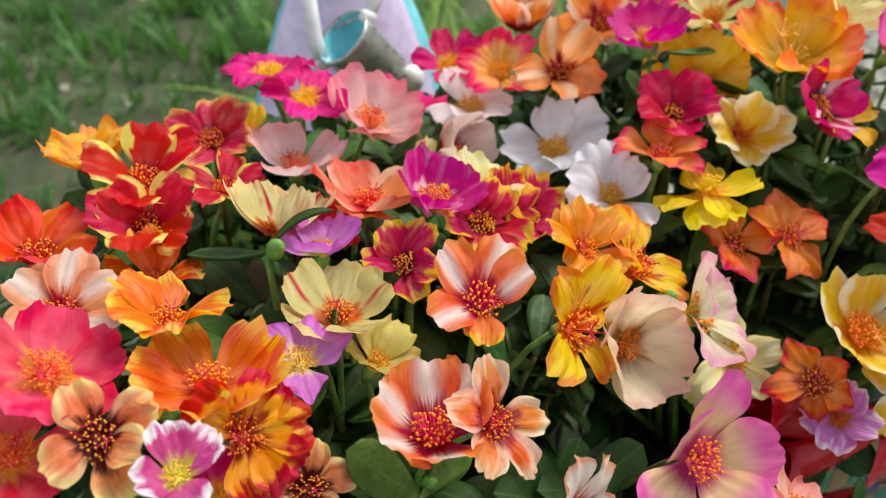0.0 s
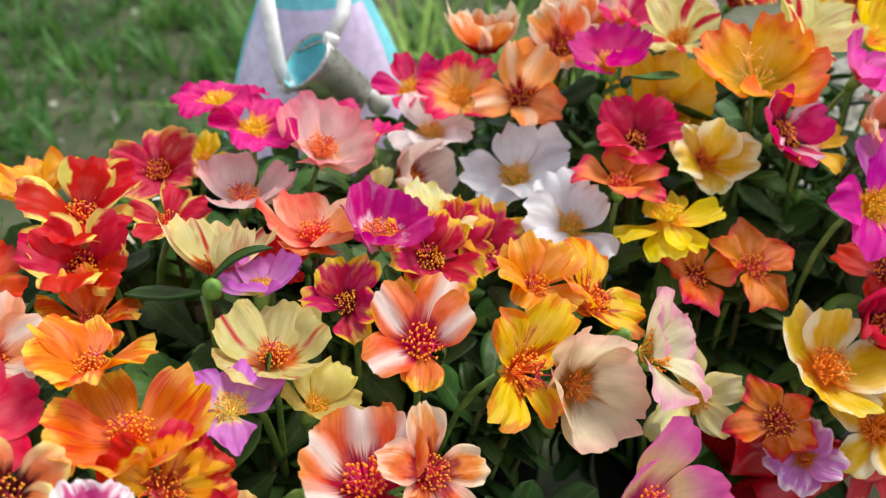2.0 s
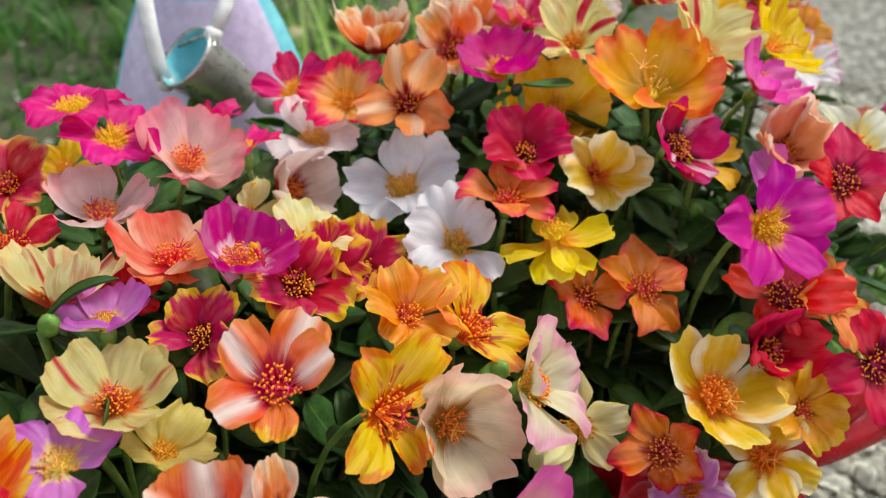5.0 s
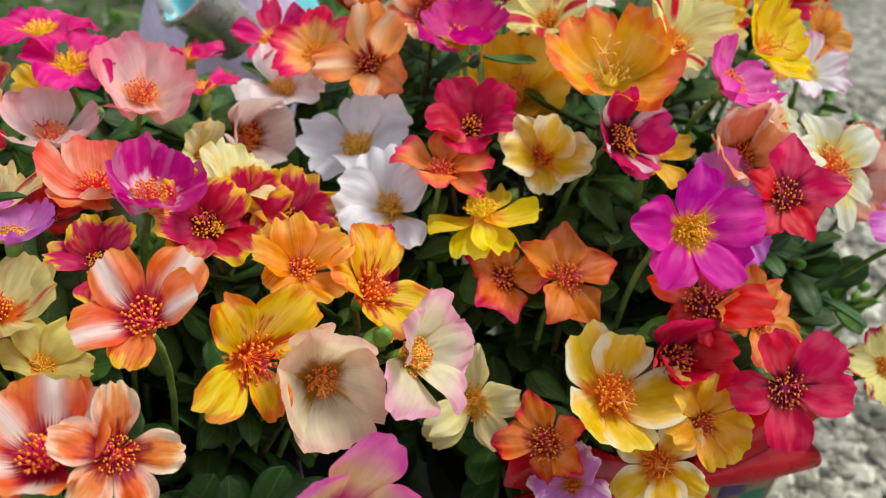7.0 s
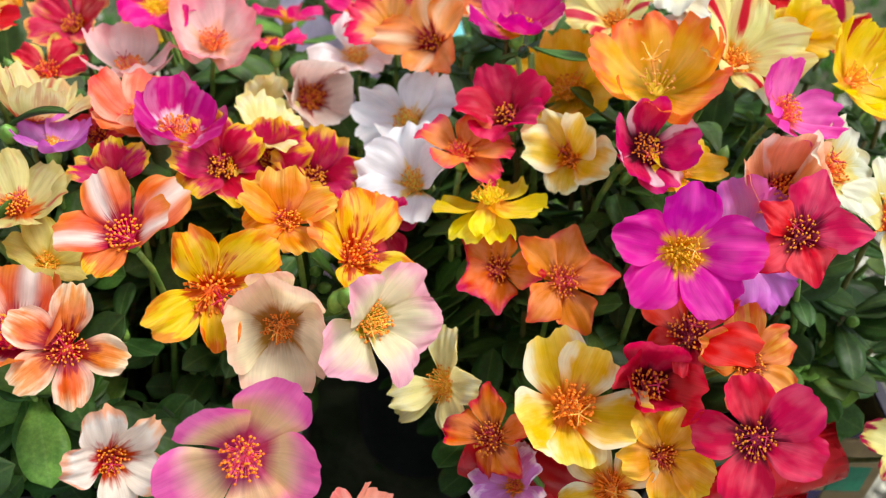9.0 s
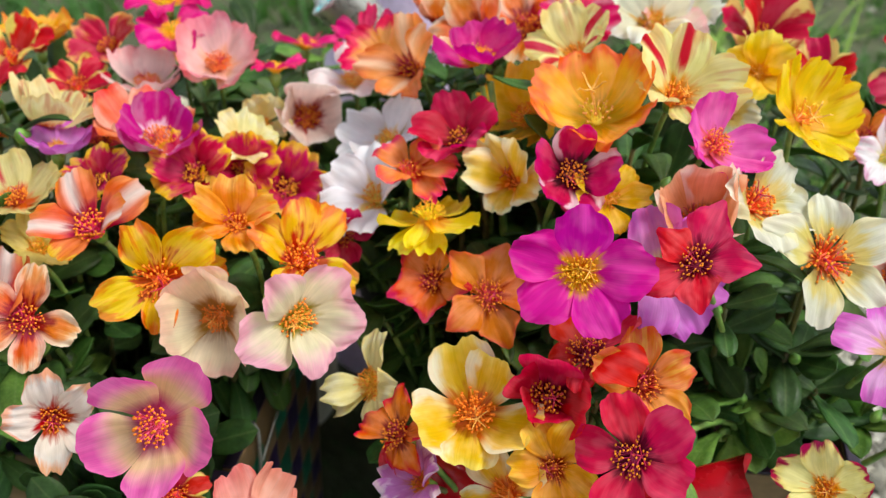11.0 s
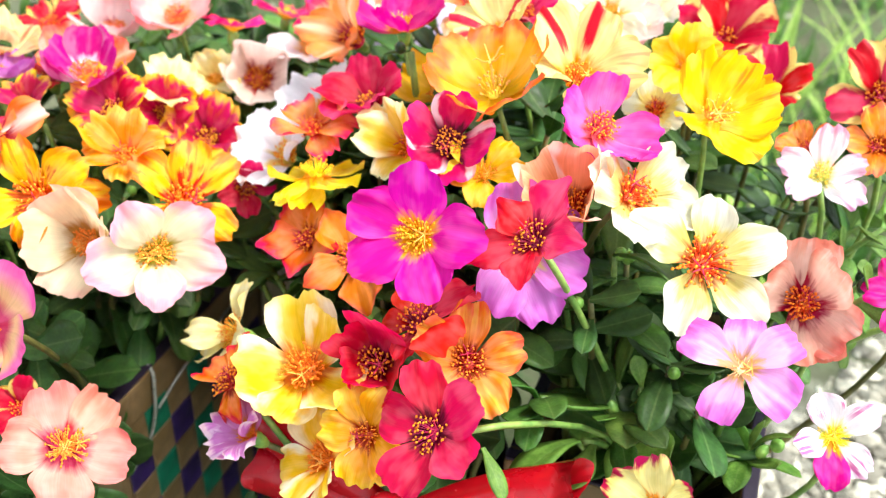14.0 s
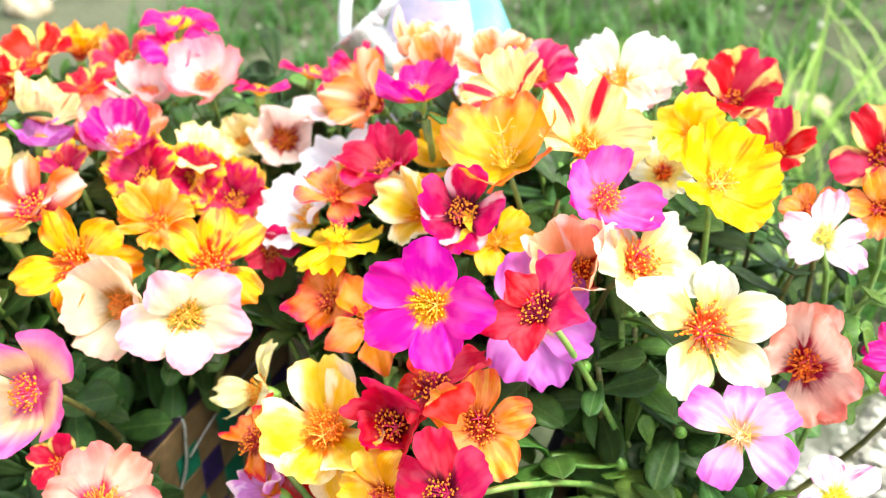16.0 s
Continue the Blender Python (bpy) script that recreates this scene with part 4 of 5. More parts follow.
POSE_A = basket_pose(0.055, 0.200, TURN_A, 0.22, 0.115)
POSE_B = basket_pose(0.252, 0.330, TURN_A, 0.085, 0.115)
basket(POSE_A, 0.22, 0.115, "tan bamboo basket woven with green and purple diamonds", ("right", "front"))
basket(POSE_B, 0.085, 0.115, "small tan bamboo basket behind a red satin bow", ("front", "right"))
soil(POSE_A, 0.203, 0.100, 0.9)
soil(POSE_B, 0.070, 0.100, 0.9)
for _x, _y, _r in ((0.126, 0.288, 0.042), (0.030, 0.388, 0.048), (0.150, 0.420, 0.048)):
    pot(_x, _y, _r)
pot(-0.086, 0.358, 0.046, 0.218, CREAM, "cream glazed ceramic plant pot standing among the stems", "ceramic_pot")


def cord(m):
    """Clear plastic strap hooked over the rim of the near basket."""
    bm = bmesh.new()
    hook = [(-0.005, 0.004, 0.006), (-0.001, 0.002, 0.0135), (0.0035, 0.0, 0.0120), (0.0042, -0.002, 0.004), (0.0036, -0.004, -0.008), (0.0030, -0.010, -0.018), (0.0022, -0.022, -0.024)]
    tie = [(0.0036, -0.001, -0.007), (0.0044, 0.014, -0.001), (0.0048, 0.032, 0.003), (0.0050, 0.052, 0.005), (0.0046, 0.074, 0.007)]
    for line, r in ((hook, 0.0008), (tie, 0.0006)):
        knots = [Vector(p) for p in line]
        pts = [knots[0]]
        for a, b in zip(range(len(knots) - 1), range(1, len(knots))):
            before, after = knots[max(a - 1, 0)], knots[min(b + 1, len(knots) - 1)]
            for s in (0.25, 0.5, 0.75, 1.0):
                w = (-s + 2 * s * s - s ** 3, 2 - 5 * s * s + 3 * s ** 3, s + 4 * s * s - 3 * s ** 3, -s * s + s ** 3)
                pts.append((before * w[0] + knots[a] * w[1] + knots[b] * w[2] + after * w[3]) * 0.5)
        tube(bm, pts, [r] * len(pts), 7)
    ob = tagged(part("plastic_strap", bm, PLASTIC, None), "milky plastic strap hooked over a basket rim", "strap")
    ob.matrix_world = m
    return ob


cord(POSE_A @ Matrix.Translation((0.1085, -0.030, 0.166)))


def bow(m):
    """A wide satin ribbon bow: two rolled loops, a knot and two tails."""
    ob = empty("ribbon_bow", m, "shiny red satin ribbon bow on a basket front", "bow")

    def ribbon(name, pts, width, side):
        bm = bmesh.new()
        rows = []
        for i, p in enumerate(pts):
            w = width[i] / 2
            rows.append([bm.verts.new(p + side * (w * k) + Vector((0, 0, 0.0015 * math.sin(i * 1.3 + k * 2)))) for k in (-1, -0.5, 0, 0.5, 1)])
        for a, b in zip(rows, rows[1:]):
            for k in range(4):
                bm.faces.new((a[k], a[k + 1], b[k + 1], b[k]))
        bmesh.ops.solidify(bm, geom=bm.faces[:], thickness=0.0006)
        return part(name, bm, SATIN, ob)

    for s in (-1, 1):
        # two loops a side: hollow rolls of ribbon whose axes point outwards
        for reach, back, rise, girth in ((0.050, 0.0, 0.0, 0.0088), (0.056, 0.012, 0.022, 0.0105)):
            bm = bmesh.new()
            rows = []
            for i in range(9):
                q = i / 8
                r = 0.004 + (girth - 0.004) * math.sin(min(1.0, q * 1.5) * math.pi / 2)
                rows.append([bm.verts.new((s * (0.003 + reach * q + 0.002 * math.cos(a * 2) * q), r * 0.85 * math.cos(a) + back * q, r * math.sin(a) + rise * q + 0.0005 * math.sin(5 * a + i))) for a in (2 * math.pi * k / 24 for k in range(24))])
            for a, b in zip(rows, rows[1:]):
                for k in range(24):
                    bm.faces.new((a[k], a[(k + 1) % 24], b[(k + 1) % 24], b[k]))
            bmesh.ops.solidify(bm, geom=bm.faces[:], thickness=0.0006)
            part("loop", bm, SATIN, ob)
        pts = [Vector((s * (0.004 + 0.022 * q), -0.004 - 0.008 * math.sin(q * 4), -0.055 * q)) for q in (i / 8 for i in range(9))]
        ribbon("tail", pts, [0.014 + 0.012 * i / 8 for i in range(9)], Vector((1, 0.2, 0.2)).normalized())
    bm = bmesh.new()
    blob(bm, (0, -0.003, 0), (0.009, 0.007, 0.011), 0, 3)
    part("knot", bm, SATIN, ob)
    return ob


bow(Matrix.Translation((0.170, 0.244, 0.252)) @ pose(0, 0, 0, 8, -5, 22))


# ---- garden figurine ----
def figurine():
    """A glazed figurine: flared gown, two sleeves and a tilted pail, in one mesh."""
    bm = bmesh.new()
    base_z = GROUND - 0.004
    prof = [(0.000, 0.072), (0.006, 0.078), (0.05, 0.076), (0.11, 0.071), (0.17, 0.064), (0.215, 0.056), (0.245, 0.046), (0.268, 0.038), (0.290, 0.028), (0.306, 0.022), (0.318, 0.021), (0.338, 0.024), (0.356, 0.022), (0.368, 0.012), (0.372, 0.0005)]
    seg = 48
    rings = []
    for z, r in prof:
        row = []
        for k in range(seg):
            a = 2 * math.pi * k / seg
            fold = 1 + 0.035 * math.cos(a * 7) * max(0, 1 - z / 0.3)
            row.append(bm.verts.new((math.cos(a) * r * fold, math.sin(a) * r * 0.86 * fold, base_z + z)))
        rings.append(row)
    for i, (a, b) in enumerate(zip(rings, rings[1:])):
        for k in range(seg):
            f = bm.faces.new((a[k], a[(k + 1) % seg], b[(k + 1) % seg], b[k]))
            ang = (2 * math.pi * (k + 0.5) / seg) % (2 * math.pi)
            front = abs(ang - 1.5 * math.pi) < 1.12
            f.material_index = 0 if front and prof[i][0] < 0.285 else 1
    bm.faces.new(rings[0][::-1])
    # sleeves
    for pts in (((-0.020, -0.026, 0.318), (-0.0150, -0.048, 0.316), (-0.0115, -0.060, 0.306), (-0.0095, -0.066, 0.292), (-0.0078, -0.069, 0.280), (-0.0055, -0.070, 0.271)),
                ((0.022, -0.026, 0.320), (0.0225, -0.046, 0.312), (0.0220, -0.060, 0.302), (0.0165, -0.066, 0.292))):
        tube(bm, [Vector((x, y, z + base_z)) for x, y, z in pts], [0.0034] * len(pts), 10, 2)
        x, y, z = pts[-1]
        blob(bm, (x, y, z + base_z), (0.0042, 0.0040, 0.0040), 2, 2)
    # tilted pail
    m = look((0.0070, -0.071, base_z + 0.2815), (0.0235, -0.062, base_z + 0.2610))
    prof2 = [(-0.029, 0.0005), (-0.029, 0.0105), (-0.0275, 0.0120), (0.002, 0.0142), (0.0035, 0.0149), (0.0048, 0.0143), (0.0035, 0.0136), (-0.016, 0.0118), (-0.018, 0.0005)]
    rings = [[bm.verts.new(m @ Vector((math.cos(a) * r, math.sin(a) * r, z))) for a in (2 * math.pi * k / 28 for k in range(28))] for z, r in prof2]
    for i, (a, b) in enumerate(zip(rings, rings[1:])):
        for k in range(28):
            f = bm.faces.new((a[k], a[(k + 1) % 28], b[(k + 1) % 28], b[k]))
            f.material_index = 1 if i >= 6 else 3
    rim_a, rim_b, grip = m @ Vector((-0.0142, 0, 0.002)), m @ Vector((0.0142, 0, 0.002)), Vector((0.0165, -0.067, base_z + 0.291))
    tube(bm, bezier(rim_a, grip * 2 - (rim_a + rim_b) / 2, rim_b, 11), [0.0009] * 11, 6, 3)
    # small snow-white ball at the hem
    blob(bm, (0.036, -0.060, base_z + 0.258), (0.006, 0.006, 0.007), 2, 3)
    ob = part("garden_figurine", bm, [LAVENDER, AQUA, WHITE, METAL], None)
    ob.matrix_world = Matrix.Translation((-0.051, 0.470, 0))
    return tagged(ob, "glazed lavender and aqua garden figurine holding a grey pail", "figurine")


figurine()


# ---- flowers ----
bloom("sun", -0.1244, 0.2827, 0.3349, 122, 7, 0, 20.9, 39, "w", petals=((46, 41, 21.0), (131, 38, 20.9), (215, 42, 20.9), (282, 38, 20.9), (348, 32, 20.3)))
bloom("redyel", -0.0971, 0.2545, 0.3474, -57, 25, 0, 21.2, 33, "b", petals=((24, 32, 21.2), (87, 31, 22.5), (148, 36, 19.9), (259, 29, 22.0), (322, 32, 21.2)))
bloom("redyel", -0.0924, 0.2377, 0.3396, -74, 29, 0, 21.3, 41, "b", petals=((65, 42, 21.1), (118, 41, 20.8), (225, 41, 20.1), (264, 33, 21.6), (349, 46, 21.1)))
bloom("redyel2", -0.0832, 0.2908, 0.3422, -87, 23, 0, 18.8, 26, "r", petals=((55, 25, 18.8), (137, 31, 19.4), (171, 14, 17.8), (251, 32, 19.1), (333, 25, 18.8)))
bloom("redyel", -0.0744, 0.2647, 0.3383, -39, 20, 0, 15.3, 15, "r")
bloom("mag", -0.0501, 0.2990, 0.3555, -40, 16, 0, 16.2, 10, "b", petals=((13, 9, 16.2), (79, 9, 16.2), (114, 9, 16.3), (226, 8, 16.5), (307, 11, 16.1)))
bloom("mag", -0.0639, 0.3100, 0.3603, 111, 7, 0, 18.4, 3, "r", petals=((54, 8, 18.7), (131, 3, 18.4), (207, 3, 18.4), (284, -1, 18.8), (349, 3, 18.4)))
bloom("salmon", -0.0276, 0.3008, 0.3451, -41, 21, 0, 21.6, 37, "c", petals=((43, 36, 22.0), (115, 30, 20.8), (191, 37, 21.6), (267, 45, 21.6), (327, 37, 21.9)))
bloom("hot", -0.0110, 0.3164, 0.3413, 120, 18, 20, 14.5, 5, "n")
bloom("palepink", -0.0529, 0.2831, 0.3360, 2, 6, 0, 20.3, 36, "c", petals=((20, 39, 20.5), (126, 37, 19.3), (176, 33, 20.4), (274, 33, 20.0), (327, 35, 20.3)))
bloom("creamred", -0.0510, 0.2329, 0.3422, 86, 21, 0, 20.6, 46, "o", petals=((19, 37, 20.6), (76, 46, 20.7), (158, 62, 19.0), (240, 55, 19.5), (322, 28, 19.9)))
bloom("coral", -0.0249, 0.2560, 0.3381, 40, 11, 0, 20.5, 25, "c", petals=((79, 24, 20.5), (162, 29, 21.5), (227, 11, 18.7), (274, 33, 21.7), (356, 24, 20.5)))
bloom("magwhite", -0.0044, 0.2475, 0.3435, -28, 17, 0, 21.4, 45, "c", petals=((47, 37, 19.4), (104, 45, 17.0), (175, 47, 18.8), (241, 46, 18.4), (307, 48, 17.2)))
bloom("crimyel", 0.0112, 0.2488, 0.3336, -56, 26, 0, 18.9, 27, "b", petals=((27, 20, 19.1), (130, 33, 17.9), (196, 27, 18.9), (261, 32, 19.0), (321, 23, 17.1)))
bloom("crimyel", -0.0116, 0.2265, 0.3345, -108, 32, 30, 15.2, 28, "r")
bloom("violet", -0.0371, 0.2265, 0.3395, 95, 15, 0, 13.8, 30, "c", petals=((13, 30, 14.6), (82, 24, 14.4), (178, 28, 14.0), (241, 30, 14.4), (304, 36, 14.8)))
bloom("red", -0.0386, 0.2466, 0.3314, -37, 6, 0, 12.9, 20, "r")
bloom("orwhite", 0.0106, 0.2043, 0.3367, -66, 24, 0, 20.5, 27, "u", petals=((96, 43, 19.6), (140, 12, 22.1), (210, 35, 21.3), (280, 26, 21.3), (332, 19, 16.9)), odd=(4, 'yelor'))
bloom("creamred2", -0.0301, 0.2021, 0.3335, -53, 7, 0, 18.0, 29, "c", petals=((92, 27, 17.9), (128, 22, 18.6), (210, 34, 18.9), (282, 28, 18.0), (355, 28, 17.5)))
bloom("paleyel", -0.0206, 0.1985, 0.3185, -7, 26, 0, 15.4, 34, "r", petals=((18, 25, 15.0), (87, 39, 15.9), (160, 33, 15.4), (234, 35, 15.2), (306, 33, 15.4)))
bloom("violet", -0.0390, 0.1840, 0.3326, -62, 29, 0, 15.6, 14, "p", petals=((90, 14, 16.3), (152, 1, 15.2), (217, 13, 15.6), (282, 13, 15.6), (347, 24, 15.0)))
bloom("yelor", -0.0737, 0.1860, 0.3440, 47, 13, 0, 18.8, 27, "b", petals=((75, 21, 18.4), (114, 31, 19.4), (177, 26, 18.8), (241, 26, 18.8), (304, 27, 18.9)))
bloom("yelor", -0.0883, 0.2225, 0.3308, -31, 15, 30, 16.3, 25, "w")
bloom("yelor", -0.0600, 0.1698, 0.3363, 25, 8, 0, 22.2, 26, "o", petals=((23, 30, 22.6), (114, 20, 21.3), (174, 27, 22.3), (243, 26, 22.2), (313, 26, 22.2)))
bloom("oredge", -0.0495, 0.1569, 0.3337, -62, 41, 0, 17.3, 4, "w", petals=((0, 4, 17.1), (33, 3, 16.9), (87, 4, 17.5), (131, 3, 17.2), (219, 4, 16.8)))
bloom("coralpink", -0.0973, 0.1640, 0.3473, -27, 31, 0, 19.6, 19, "o", petals=((61, 17, 19.7), (128, 11, 18.9), (215, 18, 19.6), (301, 28, 19.2), (359, 17, 19.7)))
bloom("coralpink", -0.1033, 0.1494, 0.3337, -50, 16, 0, 17.5, 20, "o")
bloom("peachwhite", -0.1042, 0.1929, 0.3418, -35, 24, 0, 18.5, 23, "r", petals=((10, 27, 18.2), (87, 20, 17.9), (138, 25, 19.3), (186, 18, 17.6), (278, 23, 18.5)))
bloom("orred", -0.1236, 0.2243, 0.3377, -27, 11, 20, 22.2, 28, "r")
bloom("peachdark", -0.0812, 0.1496, 0.3405, -66, 42, 0, 15.6, 21, "r", petals=((16, 9, 16.8), (53, 40, 14.6), (106, 13, 16.0), (198, 21, 15.6), (289, 21, 14.8)))
bloom("whitepink", -0.0606, 0.1385, 0.3387, -30, 18, 0, 13.7, 31, "r", petals=((68, 30, 13.1), (102, 28, 14.1), (147, 26, 13.4), (244, 36, 13.4), (336, 30, 13.7)))
bloom("hot", -0.0565, 0.1529, 0.3151, -57, 23, 0, 13.7, 15, "r")
bloom("peachdark", -0.0359, 0.1605, 0.3099, -64, 32, 20, 13.2, 10, "r")
bloom("orwhite", -0.0026, 0.1679, 0.3215, -81, 9, 0, 20.8, 38, "o", petals=((7, 39, 20.7), (122, 36, 21.1), (181, 36, 20.6), (246, 38, 20.5), (307, 37, 20.8)))
bloom("peachor", 0.0124, 0.1714, 0.3228, -37, 38, 0, 17.7, 15, "n", petals=((63, 10, 17.7), (154, 23, 18.8), (222, 15, 17.7), (290, 15, 17.7), (358, 11, 17.9)))
bloom("whitepeach", 0.0322, 0.1592, 0.3017, -25, 56, 0, 18.7, 32, "n", petals=((43, 30, 18.2), (115, 37, 19.3), (178, 32, 19.5), (252, 34, 18.1), (335, 26, 18.7)))
bloom("yelor2", 0.0364, 0.2061, 0.3270, -38, 52, 0, 23.5, 18, "n", petals=((88, -10, 22.8), (126, 31, 25.3), (195, 29, 23.1), (285, 17, 23.3), (349, 21, 19.5)))
bloom("gold", 0.0437, 0.2357, 0.3334, -54, 28, 0, 17.2, 31, "w", petals=((16, 29, 16.6), (106, 27, 17.5), (175, 34, 17.1), (247, 36, 18.9), (290, 26, 15.3)))
bloom("yelor2", 0.0613, 0.2439, 0.3191, -12, 32, 0, 23.7, 26, "n", petals=((32, 16, 23.3), (113, 21, 25.1), (162, 32, 22.9), (227, 34, 24.6), (309, 26, 23.7)))
bloom("peach", 0.0544, 0.2124, 0.3154, -57, 59, 0, 19.0, 44, "c", petals=((89, 52, 22.5), (157, 46, 23.5), (208, 40, 22.5), (273, 50, 22.5), (354, 34, 21.5)))
bloom("palepoint", 0.0774, 0.2232, 0.3175, -21, 57, 0, 23.6, 28, "q", petals=((62, 20, 24.0), (116, 23, 23.4), (201, 38, 23.3), (282, 21, 24.7), (347, 33, 22.6)), knee=(0.062, 0.252, 0.285), foot=(0.0, 0.255, 0.2))
bloom("pinkpeach", 0.0688, 0.1712, 0.3097, -60, 52, 0, 25.5, 29, "d", petals=((17, 39, 25.2), (83, 29, 24.1), (151, 23, 27.4), (205, 46, 25.6), (298, 6, 24.6)))
bloom("redor", 0.1231, 0.2191, 0.2921, -138, 45, 0, 17.6, -14, "p", petals=((20, -32, 14.0), (92, -34, 14.0), (165, -28, 14.0), (237, 12, 17.5), (312, 13, 18.0)))
bloom("lilac", 0.1331, 0.2178, 0.2773, -116, 40, 0, 14.6, 31, "w", petals=((0, 31, 14.6), (77, 31, 14.6), (153, 36, 14.6), (209, 30, 15.2), (283, 26, 14.2)))
bloom("yelwhite", 0.1402, 0.2359, 0.2987, -60, 33, 0, 22.8, 34, "o", petals=((57, 35, 24.2), (151, 40, 21.8), (199, 22, 24.2), (293, 36, 23.6), (351, 32, 22.1)))
bloom("orstar", 0.1233, 0.2702, 0.3148, -62, 38, 0, 19.4, 7, "p", petals=((27, -7, 19.1), (99, 5, 19.6), (158, 1, 19.8), (229, 15, 20.0), (312, 18, 19.5)))
bloom("redor", 0.1033, 0.2675, 0.3141, -80, 36, 0, 16.8, 22, "p", petals=((14, 15, 16.5), (96, 22, 16.8), (177, 15, 15.2), (241, 22, 16.8), (305, 35, 18.5)))
bloom("yel", 0.0942, 0.2779, 0.3312, 128, 22, 0, 19.3, -13, "o", petals=((67, -6, 19.5), (122, -32, 18.5), (172, -32, 18.5), (227, -2, 19.5), (312, 8, 18.0)))
bloom("orpink", 0.0786, 0.2892, 0.3377, -75, 8, 0, 17.6, 13, "r", petals=((61, 0, 16.9), (102, 12, 18.2), (164, 21, 16.5), (247, 7, 17.6), (344, 24, 17.0)))
bloom("crim", 0.0869, 0.3100, 0.3420, -97, 26, 0, 21.0, 38, "r", petals=((8, 38, 21.0), (82, 41, 20.9), (148, 35, 20.7), (222, 38, 21.0), (295, 38, 21.0)))
bloom("yelpale", 0.1117, 0.3073, 0.3364, -92, 43, 0, 21.1, 46, "r", petals=((9, 34, 18.3), (81, 40, 22.7), (151, 59, 20.9), (221, 46, 21.1), (291, 49, 21.8)))
bloom("white", 0.0454, 0.3221, 0.3205, -111, 23, 0, 24.1, 32, "b", petals=((37, 38, 23.7), (113, 34, 26.3), (192, 35, 23.0), (289, 27, 24.5), (349, 24, 23.9)))
bloom("white", 0.0625, 0.2894, 0.3191, -92, 35, 0, 22.4, 34, "b", petals=((20, 38, 25.1), (130, 42, 19.6), (196, 17, 23.0), (265, 38, 23.3), (323, 34, 22.4)))
bloom("whitepink2", 0.0112, 0.3404, 0.3310, -89, 15, 0, 20.2, 24, "b", petals=((76, 23, 19.6), (144, 23, 20.2), (212, 28, 20.8), (306, 17, 20.4), (355, 24, 19.1)))
bloom("pinkor", 0.0235, 0.3481, 0.3437, -100, 31, 0, 20.0, 27, "n", petals=((46, 27, 20.0), (126, 32, 20.5), (190, 23, 19.5), (258, 27, 20.0), (325, 26, 20.1)))
bloom("hot", 0.0030, 0.3613, 0.3408, -110, 21, 0, 18.0, 20, "n")
bloom("orange2", 0.0468, 0.3381, 0.3478, -92, 44, 0, 24.9, 44, "n", petals=((7, 44, 22.7), (68, 41, 23.9), (153, 50, 26.3), (209, 48, 26.0), (283, 36, 25.0)))
bloom("mag2", 0.0796, 0.3326, 0.3644, -159, 4, 20, 18.0, 31, "o")
bloom("orangebig", 0.1321, 0.3259, 0.3595, -91, 18, 0, 27.4, 36, "o")
bloom("amber", 0.1007, 0.3361, 0.3440, -109, 32, 0, 23.6, 29, "o", petals=((29, 34, 23.1), (87, 26, 23.1), (155, 29, 23.6), (224, 29, 23.6), (292, 26, 23.2)))
bloom("crimwhite", 0.1351, 0.3013, 0.3511, -50, 45, 0, 18.0, 36, "o", petals=((14, 29, 17.2), (77, 40, 18.6), (175, 32, 17.3), (260, 38, 18.1), (319, 39, 17.4)))
bloom("peachor", 0.0342, 0.3749, 0.3526, 84, 10, 0, 21.0, 44, "c")
bloom("blushcup", 0.0009, 0.3190, 0.3228, -37, 56, 0, 21.2, 55, "c", petals=((1, 51, 20.5), (85, 51, 21.2), (165, 58, 22.2), (246, 58, 21.1), (304, 55, 21.2)))
bloom("creamyel2", -0.0123, 0.3055, 0.3209, -37, 49, 0, 17.0, 49, "r", petals=((36, 45, 16.4), (157, 48, 16.7), (205, 53, 16.9), (269, 48, 17.0), (332, 48, 17.0)))
bloom("creamyel2", 0.0997, 0.2368, 0.2878, -113, 57, 0, 19.0, 19, "n", petals=((54, 18, 19.0), (126, 18, 19.0), (199, 5, 19.3), (321, 43, 18.7), (341, 7, 21.3)))
bloom("magpurple", 0.1562, 0.2685, 0.3423, -64, 53, 0, 23.5, 26, "s", petals=((35, 28, 24.0), (94, 24, 24.9), (181, 34, 24.0), (250, 17, 22.6), (320, 22, 23.3)))
bloom("redcoral", 0.1873, 0.2832, 0.3486, -89, 40, 0, 18.8, 19, "p", petals=((33, 23, 17.7), (107, 23, 20.0), (176, 13, 20.4), (256, 26, 15.9), (320, 7, 20.3)), knee=(0.198, 0.31, 0.302), foot=(0.213, 0.345, 0.2))
bloom("red", 0.1667, 0.2588, 0.3195, -99, 16, 0, 20.1, 1, "r", petals=((24, -5, 13.0), (87, 20, 22.0), (165, 7, 20.1), (243, -5, 20.4), (315, -10, 13.0)))
bloom("crimcup", 0.1590, 0.2488, 0.3052, -71, 44, 0, 22.6, 58, "o", petals=((12, 62, 15.5), (84, 51, 22.0), (176, 57, 22.7), (231, 55, 19.0), (300, 64, 14.5)))
bloom("crimflat", 0.1925, 0.2406, 0.3083, -88, 47, 0, 20.2, 19, "u", petals=((3, 15, 20.0), (80, 25, 20.0), (141, 22, 21.7), (207, 24, 20.7), (288, 4, 18.2)), knee=(0.212, 0.325, 0.28), foot=(0.203, 0.338, 0.2))
bloom("yelor3", 0.1696, 0.2352, 0.2937, -64, 43, 0, 16.0, 18, "b", petals=((67, 21, 16.9), (155, 26, 16.6), (202, 15, 15.6), (282, 16, 14.8), (359, 8, 15.5)))
